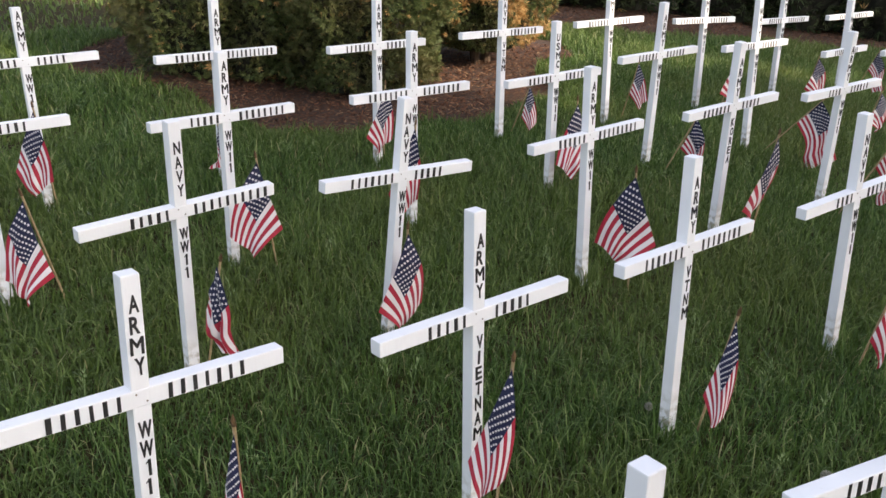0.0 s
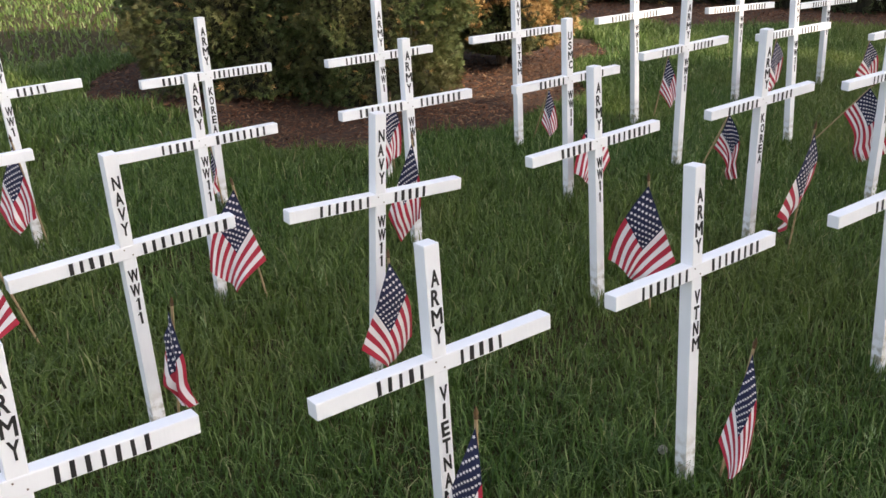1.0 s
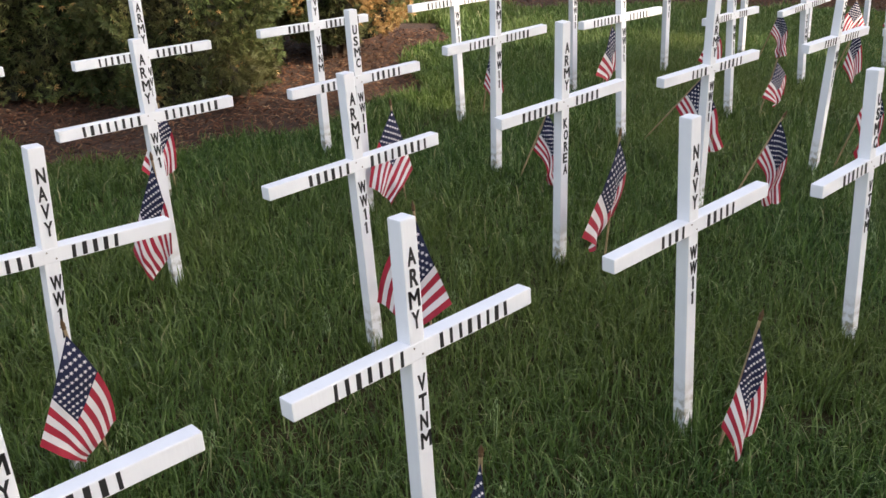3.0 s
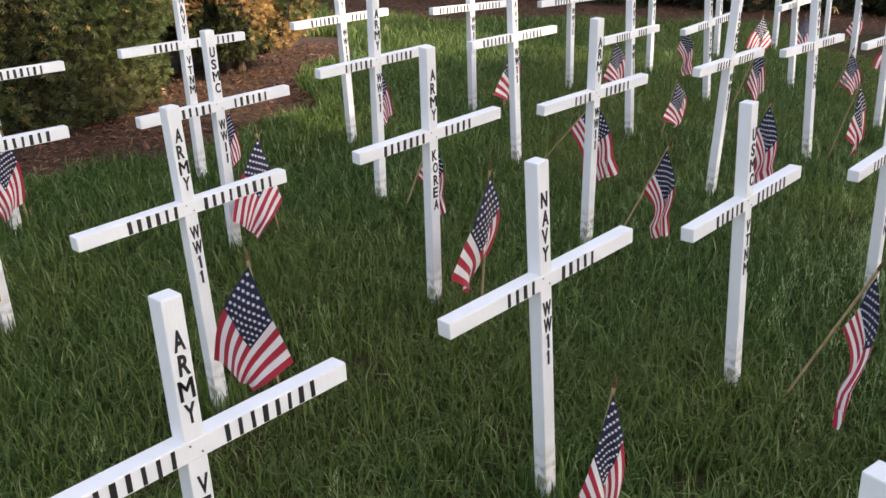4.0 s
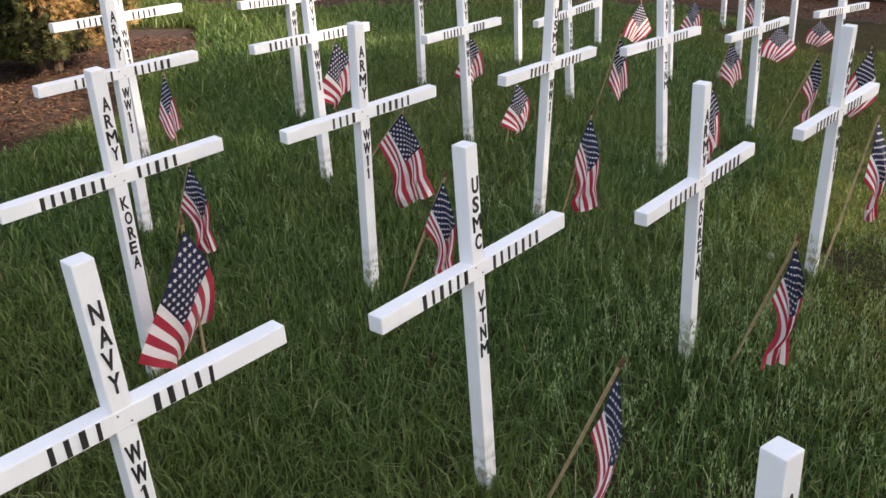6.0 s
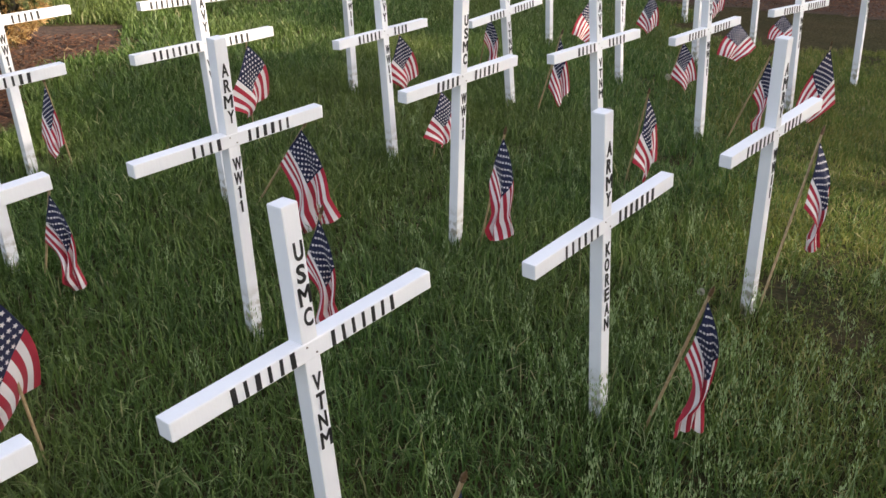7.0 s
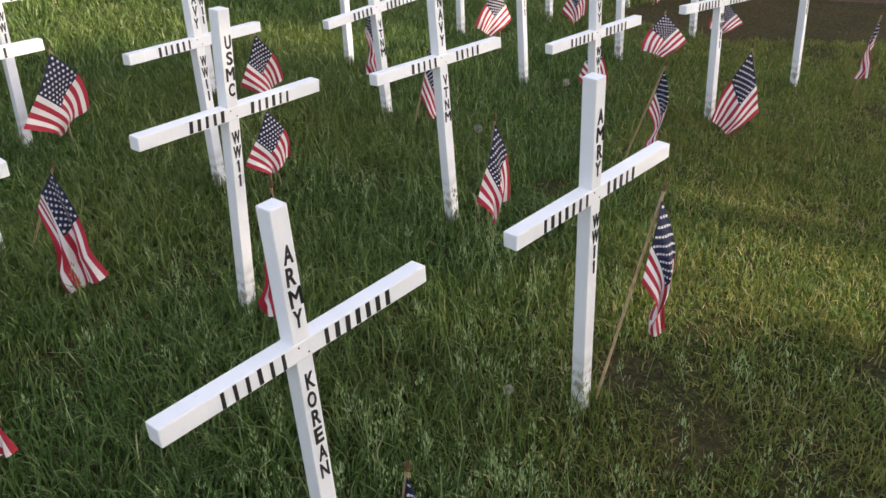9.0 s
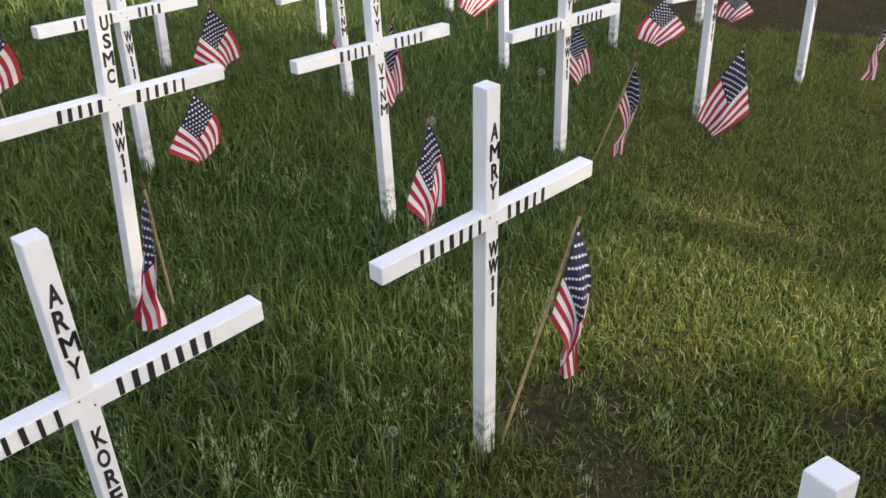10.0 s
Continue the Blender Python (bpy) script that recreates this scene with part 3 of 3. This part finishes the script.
# ---- cedar bushes, shrubs and beds ----
def sprays(rng, centre, normal, size, n_fan):
    """Flat fans of scale-leaf twigs: corners and triangles for an array of centres and outward directions."""
    n = len(centre)
    t = np.cross(normal, rng.normal(size=(n, 3)))
    t /= np.linalg.norm(t, axis=1, keepdims=True) + 1e-9
    out = normal * rng.uniform(0.2, 1.0, (n, 1)) + 0.6 * t + np.array([0, 0, 0.15])
    out /= np.linalg.norm(out, axis=1, keepdims=True)
    wide = np.cross(out, rng.normal(size=(n, 3)))
    wide /= np.linalg.norm(wide, axis=1, keepdims=True) + 1e-9
    vs, fs = [], []
    s = size * rng.uniform(0.6, 1.4, (n, 1))
    for k in range(n_fan):
        an = (k - (n_fan - 1) / 2) * 0.55
        d = out * math.cos(an) + wide * math.sin(an)
        w = wide * math.cos(an) - out * math.sin(an)
        ln = s * (1.0 - 0.22 * abs(k - (n_fan - 1) / 2))
        base = len(vs) * n
        vs += [centre, centre + d * ln * 0.55 + w * ln * 0.085, centre + d * ln, centre + d * ln * 0.5 - w * ln * 0.085]
        i = np.arange(n)
        fs.append(np.stack([base + i, base + n + i, base + 2 * n + i, base + 3 * n + i], -1))
    return np.concatenate(vs), np.concatenate(fs)


def bush(name, x, y, rx, ry, high, count, size, mat, seed, label, category, brown=0.0, lift=0.0):
    """A bush with foliage from lift upwards; its outline bulges and gaps with noise."""
    rng = np.random.default_rng(seed)
    z = float(ground_z(x, y))
    top = new(name)
    top.location = (x, y, z)
    bm = bmesh.new()
    for k in range(4):
        a = 6.28 * k / 4 + seed
        rod(bm, (0.06 * math.cos(a), 0.06 * math.sin(a), -0.06), (0.3 * rx * math.cos(a), 0.3 * ry * math.sin(a), high * 0.7), 0.035, 0.012, 7)
    part("trunk", bm, BARK, top)

    def bulge(a, h):
        p = Vector((math.cos(a) * 1.6, math.sin(a) * 1.6, h * high * 1.3 + seed))
        return noise.noise(p * 1.1) + 0.75 * noise.noise(p * 2.7) + 0.4 * noise.noise(p * 6.0)

    def profile(h):
        return np.minimum(1.0, (1.0 - h) / 0.45 + 0.02) ** 0.6 * (0.80 + 0.20 * np.minimum(1.0, h / 0.22)) * (np.minimum(1, h / 0.25 + 0.72) if lift else 1.0)

    ang, h = rng.uniform(0, 6.28, count), rng.random(count) ** 0.9
    lump = np.array([bulge(a, q) for a, q in zip(ang, h)]) * (1.5 if lift else 1.0)
    r = profile(h) * (1.0 + 0.30 * lump) * (1 - 0.30 * rng.random(count) ** 2.2)
    c = np.stack([np.cos(ang) * r * rx, np.sin(ang) * r * ry, lift + h * (high - lift) + 0.02], -1)
    d = np.stack([np.cos(ang), np.sin(ang), 0.25 + 0.9 * (h - 0.4)], -1)
    d /= np.linalg.norm(d, axis=1, keepdims=True)
    patch = np.array([noise.noise(Vector((p[0] * 2.2 + seed, p[1] * 2.2, p[2] * 2.2))) for p in c])
    share = brown * (0.35 + 4.0 * np.clip(patch - 0.05, 0, 1))
    if lift:
        share = brown * (2.2 * (0.15 - h) + 0.7 * np.clip(np.cos(ang) - 0.2, 0, 1) + 3.0 * (patch - 0.03))
    dry = rng.random(count) < np.clip(share, 0, 0.95)
    for sel, mt, nm in ((~dry, mat, "crown"), (dry, BROWN_LEAF, "dry_foliage")):
        if sel.sum() > 10:
            v, f = sprays(rng, c[sel], d[sel], size, 3 if mat is FAR_LEAF else 5)
            soup(nm, v, f, mt, top)
    # closed dark core in place of the shade deep in the foliage
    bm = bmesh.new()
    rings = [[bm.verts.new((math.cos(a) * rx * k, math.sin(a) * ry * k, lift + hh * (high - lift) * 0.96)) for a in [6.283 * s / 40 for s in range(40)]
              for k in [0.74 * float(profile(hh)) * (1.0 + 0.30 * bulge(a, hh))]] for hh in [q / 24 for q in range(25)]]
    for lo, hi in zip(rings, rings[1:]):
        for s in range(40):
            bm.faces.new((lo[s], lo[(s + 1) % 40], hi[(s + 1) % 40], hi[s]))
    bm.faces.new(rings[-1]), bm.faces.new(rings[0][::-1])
    part("shade_core", bm, SHADE, top, "solid dark core standing in for shade inside")
    tagged(top, label, category)
    return top


CEDAR = "dense green cedar bush with browned patches in mulch"
bush("cedar_bush", -2.15, 4.55, 0.92, 0.92, 2.4, 52000, 0.046, LEAF, 3, CEDAR, "bush", 0.035)
bush("cedar_bush", -1.22, 4.28, 0.66, 0.72, 2.2, 46000, 0.045, LEAF, 11, CEDAR, "bush", 0.03)
bush("cedar_bush", -0.36, 5.28, 0.56, 0.62, 2.1, 42000, 0.040, LEAF, 23, "green cedar bush with golden brown dry twigs", "bush", 1.0, 0.12)
for k in range(13):
    rr = random.Random(k)
    bush("dark_shrub", 0.2 + 1.15 * k + rr.uniform(-0.2, 0.2), 9.5 + 0.06 * k + rr.uniform(-0.25, 0.25), 0.85, 0.8, 1.9 + rr.uniform(-0.2, 0.4), 3000, 0.13,
         FAR_LEAF, 40 + k, "dark green shrub at the back of the bed", "shrub", 0.05)


def scatter(rng, n, x0, x1, y0, y1):
    return rng.uniform(x0, x1, n), rng.uniform(y0, y1, n)


def mulch_chips():
    rng = np.random.default_rng(5)
    x, y = scatter(rng, 170000, -3.6, 8.0, 2.6, 10.5)
    keep = (in_near_bed(x, y) & (y < 6.2)) | (in_far_bed(x, y) & (rng.random(len(x)) < 0.6))
    x, y = x[keep], y[keep]
    n = len(x)
    z = ground_z(x, y) + rng.uniform(0.004, 0.03, n)
    a, tilt = rng.uniform(0, 6.28, n), rng.uniform(-0.5, 0.5, n)
    ln, wd = rng.uniform(0.006, 0.023, n), rng.uniform(0.002, 0.0055, n)
    d = np.stack([np.cos(a), np.sin(a), tilt], -1) * ln[:, None]
    w = np.stack([-np.sin(a), np.cos(a), rng.uniform(-0.3, 0.3, n)], -1) * wd[:, None]
    c = np.stack([x, y, z], -1)
    h = np.array([0, 0, 0.004])
    v = np.concatenate([c - d - w, c + d * 0.9 - w * 1.1, c + d + w, c - d * 1.1 + w * 0.8, c + h])
    i = np.arange(n)
    f = np.concatenate([np.stack([i, i + n, i + 4 * n], -1), np.stack([i + n, i + 2 * n, i + 4 * n], -1),
                        np.stack([i + 2 * n, i + 3 * n, i + 4 * n], -1), np.stack([i + 3 * n, i, i + 4 * n], -1)])
    tagged(soup("mulch_chips", v, f, CHIP), "dark brown shredded bark mulch", "mulch", kind="stuff")


mulch_chips()


# ---- grass ----
def blades(name, x, y, height, width, mat, rng, label):
    n = len(x)
    z = ground_z(x, y) - 0.005
    a = rng.uniform(0, 6.28, n)
    bend = rng.uniform(0.2, 1.1, n) * height
    lean = np.stack([np.cos(a), np.sin(a), np.zeros(n)], -1)
    b = rng.uniform(0, 6.28, n)
    w = np.stack([np.cos(b), np.sin(b), np.zeros(n)], -1) * width[:, None]
    c = np.stack([x, y, z], -1)
    up = np.array([0, 0, 1.0])
    mid = c + lean * (bend * 0.3)[:, None] + up * (height * 0.6)[:, None]
    tip = c + lean * bend[:, None] + up * (np.sqrt(np.maximum(height ** 2 - (0.8 * bend) ** 2, 0.0001)))[:, None]
    v = np.concatenate([c - w, c + w, mid - w * 0.8, mid + w * 0.8, tip])
    i = np.arange(n)
    f = np.concatenate([np.stack([i, i + n, i + 3 * n], -1), np.stack([i, i + 3 * n, i + 2 * n], -1), np.stack([i + 2 * n, i + 3 * n, i + 4 * n], -1)])
    tagged(soup(name, v, f, mat), label, "grass", kind="stuff")


def wave(x, y, k, seed):
    return np.sin(k * x + seed) * np.sin(k * 0.9 * y + 1.7 * seed) + 0.6 * np.sin(2.3 * k * x - 1.1 * k * y + seed)


def dryness(x, y):
    """1 on the thin, short grass at the end of the rows, 0 on the lush lawn."""
    return 1 / (1 + np.exp(-4.5 * (x - 2.55 - 0.30 * y + 0.25 * wave(x, y, 2.2, 4.0))))


def bare(x, y):
    """Worn spots where brown soil shows."""
    out = 0 * x
    for bx, by, br in BARE:
        out = np.maximum(out, np.clip(1.5 * np.exp(-((x - bx) ** 2 + 1.6 * (y - by) ** 2) / br ** 2), 0, 0.93))
    return out


def lawn():
    rng = np.random.default_rng(7)
    for n, lo, hi, wd in ((300000, -0.2, 2.4, 0.0024), (250000, 2.4, 4.8, 0.0030), (170000, 4.8, 8.5, 0.0045)):
        # across the rows (s) and along them (t)
        s, t = rng.uniform(lo, hi, n), rng.uniform(-3.4, 9.0, n)
        x, y = -0.3 + 0.80 * t - 0.60 * s, -1.9 + 0.60 * t + 0.80 * s
        if lo > 4:
            x = x + 1.2
        keep = ~(in_near_bed(x, y) | in_far_bed(x, y)) & (x > -5) & (x < 8.5)
        dr = dryness(x, y)
        keep &= bare(x, y) < rng.random(n)
        keep &= rng.random(n) > 0.05 * dr + 0.60 * (1 - 0.6 * dr) * np.clip(0.6 * wave(x, y, 6.0, 2.0) + 0.5 * wave(x, y, 15.0, 0.7) - 0.15, 0, 1)
        x, y, dr = x[keep], y[keep], dr[keep]
        m = len(x)
        h = rng.uniform(0.040, 0.110, m) * (1 + 0.22 * wave(x, y, 3.0, 1.0)) * (1 - 0.62 * dr)
        tall = rng.random(m) < 0.04
        h = np.where(tall, h * 1.5, h)
        w = wd * rng.uniform(0.6, 1.3, m)
        isdry = rng.random(m) < 0.65 * dr
        blades("lawn_grass", x[~isdry], y[~isdry], h[~isdry], w[~isdry], GRASS, rng, "lush dark green uncut lawn grass")
        blades("dry_lawn_grass", x[isdry], y[isdry], h[isdry], w[isdry], DRY, rng, "short yellowing lawn grass")
    n = 190000
    x, y = rng.uniform(2.4, 7.0, n), rng.uniform(1.0, 6.0, n)
    clump = wave(x, y, 9.0, 1.5) + 0.7 * wave(x, y, 19.0, 0.4)
    keep = (rng.random(n) < dryness(x, y) * np.clip(0.85 + 0.30 * clump, 0.35, 1)) & (rng.random(n) > bare(x, y)) & (x - 2.4 > 0.1 * y)
    x, y, clump = x[keep], y[keep], clump[keep]
    blades("dry_lawn_grass", x, y, rng.uniform(0.022, 0.055, len(x)) * (1 + 0.25 * np.clip(clump, -1, 1.5)), 0.0021 * rng.uniform(0.6, 1.3, len(x)), DRY, rng, "short yellowing lawn grass")
    n = 60000
    x, y = rng.uniform(-16, 1, n), rng.uniform(4, 22, n)
    keep = ~in_near_bed(x, y) & (x < -0.4 * y + 2)
    x, y = x[keep], y[keep]
    blades("lawn_grass", x, y, rng.uniform(0.05, 0.1, len(x)), 0.008 * rng.uniform(0.6, 1.4, len(x)), GRASS, rng, "green lawn grass farther off")
    # the strip in front of the first row, where one walks
    n = 80000
    s, t = rng.uniform(-3.6, -0.2, n), rng.uniform(-3.4, 9.0, n)
    x, y = -0.3 + 0.80 * t - 0.60 * s, -1.9 + 0.60 * t + 0.80 * s
    keep = ~in_far_bed(x, y) & (rng.random(n) > bare(x, y)) & (rng.random(n) > 0.4 * dryness(x, y))
    x, y = x[keep], y[keep]
    blades("lawn_grass", x, y, rng.uniform(0.04, 0.09, len(x)), 0.006 * rng.uniform(0.6, 1.4, len(x)), GRASS, rng, "trodden green lawn grass before the crosses")


def coarse_blades():
    """Longer, broader blades that stand and arch out of the lawn, and dead straws that lie in it."""
    rng = np.random.default_rng(19)
    n = 20000
    s, t = rng.uniform(-0.2, 5.0, n), rng.uniform(-3.2, 7.5, n)
    x, y = -0.3 + 0.80 * t - 0.60 * s, -1.9 + 0.60 * t + 0.80 * s
    keep = ~(in_near_bed(x, y) | in_far_bed(x, y)) & (rng.random(n) > 1.15 * dryness(x, y)) & (wave(x, y, 4.0, 3.0) > -0.9)
    x, y = x[keep], y[keep]
    n = len(x)
    # thick tufts where the mower does not reach, round the foot of each post
    for line in (LINE_Z, LINE_A, LINE_B_WEST, LINE_B_EAST, LINE_C_WEST, LINE_C_EAST, LINE_D_WEST, LINE_D_EAST):
        for row in line:
            m = int(150 * (1 - 0.75 * dryness(row[0], row[1])))
            a, r = rng.uniform(0, 6.28, m), 0.024 + 0.055 * rng.random(m) ** 0.8
            x, y = np.append(x, row[0] + r * np.cos(a)), np.append(y, row[1] + r * np.sin(a))
    tuft = np.arange(len(x)) >= n
    n = len(x)
    h, w = np.where(tuft, rng.uniform(0.05, 0.125, n), rng.uniform(0.08, 0.16, n)), rng.uniform(0.0013, 0.0027, n)
    a = rng.uniform(0, 6.28, n)
    lean = np.stack([np.cos(a), np.sin(a), 0 * a], -1)
    b = a + 1.57 + rng.uniform(-0.6, 0.6, n)
    side = np.stack([np.cos(b), np.sin(b), 0 * a], -1) * w[:, None]
    c = np.stack([x, y, ground_z(x, y) - 0.005], -1)
    arch = rng.uniform(0.04, 0.36, n)
    rows = []
    for q, wd in ((0.0, 0.8), (0.4, 1.0), (0.75, 0.75)):
        p = c + lean * (h * arch * q * q)[:, None] + np.stack([0 * h, 0 * h, h * (q - 0.45 * arch * q * q)], -1)
        rows += [p - side * wd, p + side * wd]
    rows.append(c + lean * (h * arch * 1.15)[:, None] + np.stack([0 * h, 0 * h, h * (1 - 0.62 * arch)], -1))
    i = np.arange(n)
    f = [np.stack([i + 2 * k * n, i + (2 * k + 1) * n, i + (2 * k + 3) * n], -1) for k in (0, 1)]
    f += [np.stack([i + 2 * k * n, i + (2 * k + 3) * n, i + (2 * k + 2) * n], -1) for k in (0, 1)]
    f.append(np.stack([i + 4 * n, i + 5 * n, i + 6 * n], -1))
    tagged(soup("tall_grass", np.concatenate(rows), np.concatenate(f), GRASS), "long arching blades of uncut grass", "grass", kind="stuff")
    n = 5000
    s, t = rng.uniform(-0.2, 5.0, n), rng.uniform(-3.2, 8.0, n)
    x, y = -0.3 + 0.80 * t - 0.60 * s, -1.9 + 0.60 * t + 0.80 * s
    keep = rng.random(n) < 0.25 + 0.75 * dryness(x, y)
    x, y = x[keep], y[keep]
    n = len(x)
    a, ln = rng.uniform(0, 6.28, n), rng.uniform(0.010, 0.035, n)
    d = np.stack([np.cos(a), np.sin(a), rng.uniform(-0.5, 0.9, n)], -1) * ln[:, None]
    side = np.stack([-np.sin(a), np.cos(a), 0 * a], -1) * 0.0011
    c = np.stack([x, y, ground_z(x, y) + rng.uniform(0.02, 0.05, n)], -1)
    i = np.arange(n)
    tagged(soup("dead_straw", np.concatenate([c - d - side, c - d + side, c + d + side * 0.5, c + d - side * 0.5]), np.stack([i, i + n, i + 2 * n, i + 3 * n], -1), STRAW),
           "dead straw lying in the lawn", "straw", kind="stuff")


def seed_heads():
    """Pale flowering panicles of meadow grass on thin stems."""
    rng = np.random.default_rng(31)
    n = 7500
    s, t = rng.uniform(0.0, 4.0, n), rng.uniform(-1.0, 5.6, n)
    x, y = -0.3 + 0.80 * t - 0.60 * s, -1.9 + 0.60 * t + 0.80 * s
    dens = np.clip(0.04 + 0.30 * (x - 1.4), 0.03, 0.75) * (1 - dryness(x, y)) * np.clip(0.6 + 0.7 * wave(x, y, 2.6, 5.0), 0.05, 1.3) * np.where(s > 2.4, 0.35, 1.0)
    dens = dens + 0.8 * np.exp(-((x - 2.65) ** 2 + (y - 1.65) ** 2) / 0.3)
    keep = rng.random(n) < dens
    x, y = x[keep], y[keep]
    vs, fs, k = [], [], 0

    def quad(p, q, w):
        nonlocal k
        vs.extend((p - w, p + w, q + w * 0.6, q - w * 0.6))
        fs.append((k, k + 1, k + 2, k + 3))
        k += 4
    for px, py in zip(x, y):
        foot = np.array([px, py, float(ground_z(px, py))])
        h, a = rng.uniform(0.11, 0.21), rng.uniform(0, 6.28)
        tip = foot + np.array([math.cos(a) * 0.25 * h, math.sin(a) * 0.25 * h, h])
        b = rng.uniform(0, 6.28)
        w = np.array([math.cos(b), math.sin(b), 0])
        quad(foot, tip, w * 0.0009)
        for q in range(17):
            f = 0.62 + 0.38 * q / 16
            p = foot + (tip - foot) * f
            e, r = rng.uniform(0, 6.28), 0.022 * (1.15 - (f - 0.62) / 0.38) * rng.uniform(0.6, 1.2)
            o = p + np.array([math.cos(e) * r, math.sin(e) * r, 0.010])
            quad(o, o + np.array([math.cos(e) * 0.003, math.sin(e) * 0.003, 0.010]), np.array([-math.sin(e), math.cos(e), 0.2]) * 0.0017)
    tagged(soup("grass_seed_heads", np.array(vs), np.array(fs), SEED), "pale seed heads of meadow grass", "grass", kind="stuff")


def dandelion(x, y, high, r):
    """A dandelion clock: a thin stem and a ball of fine hairs."""
    rng = np.random.default_rng(int(100 * (x + 9) * (y + 9)))
    top = new("dandelion")
    top.location = (x, y, float(ground_z(x, y)))
    bm = bmesh.new()
    rod(bm, (0, 0, -0.02), (0.01, 0.0, high), 0.0022, 0.0016, 6)
    part("stem", bm, STEM, top)
    n = 150
    d = rng.normal(size=(n, 3))
    d /= np.linalg.norm(d, axis=1, keepdims=True)
    w = np.cross(d, rng.normal(size=(n, 3)))
    w /= np.linalg.norm(w, axis=1, keepdims=True)
    c = np.array([0.01, 0, high])
    i = np.arange(n)
    soup("seed_ball", np.concatenate([c + d * 0.003, c + d * r * 0.8 - w * 0.0004, c + d * r - w * 0.0035, c + d * r + w * 0.0035]), np.stack([i, i + n, i + 2 * n, i + 3 * n], -1), FLUFF, top)
    tagged(top, "grey dandelion clock on a thin stem in grass", "dandelion", "dandelions in the lawn")


lawn()
coarse_blades()
seed_heads()
for row in ((3.02, 3.74, 0.22, 0.018), (3.55, 4.34, 0.22, 0.018), (2.80, 2.12, 0.15, 0.012), (0.64, -0.17, 0.12, 0.017), (0.20, 0.14, 0.10, 0.013)):
    dandelion(*row)


# ---- unseen trees, added so that their shade lies over the rows ----
def shade_tree(x, y, high, spread, seed, low):
    rng = np.random.default_rng(seed)
    z = float(ground_z(x, y))
    top = new("tree")
    top.location = (x, y, z)
    bm = bmesh.new()
    rod(bm, (0, 0, -0.1), (0, 0, high * 0.9), 0.22, 0.05, 12)
    tips = []
    for k in range(18):
        a, e = 2.4 * k + rng.uniform(-0.3, 0.3), (k + 0.5) / 18
        reach = spread * 0.75 * math.sin(math.pi * (0.2 + 0.75 * e))
        p = Vector((math.cos(a) * reach, math.sin(a) * reach, high * (low + (0.94 - low) * e)))
        rod(bm, (0, 0, p.z - 0.5 * reach), p, 0.06, 0.02, 7)
        tips.append(p)
    part("trunk", bm, BARK, top)
    n = 9000
    c = np.array([tips[k] for k in rng.integers(0, len(tips), n)]) + rng.normal(size=(n, 3)) * np.array([0.24, 0.24, 0.2]) * spread
    d = rng.normal(size=(n, 3))
    d /= np.linalg.norm(d, axis=1, keepdims=True)
    v, f = sprays(rng, c, d, 0.30, 3)
    soup("crown", v, f, LEAF, top)
    tagged(top, "unseen leafy tree added to shade the lawn", "tree")


for row in UNSEEN_TREES:
    shade_tree(*row)
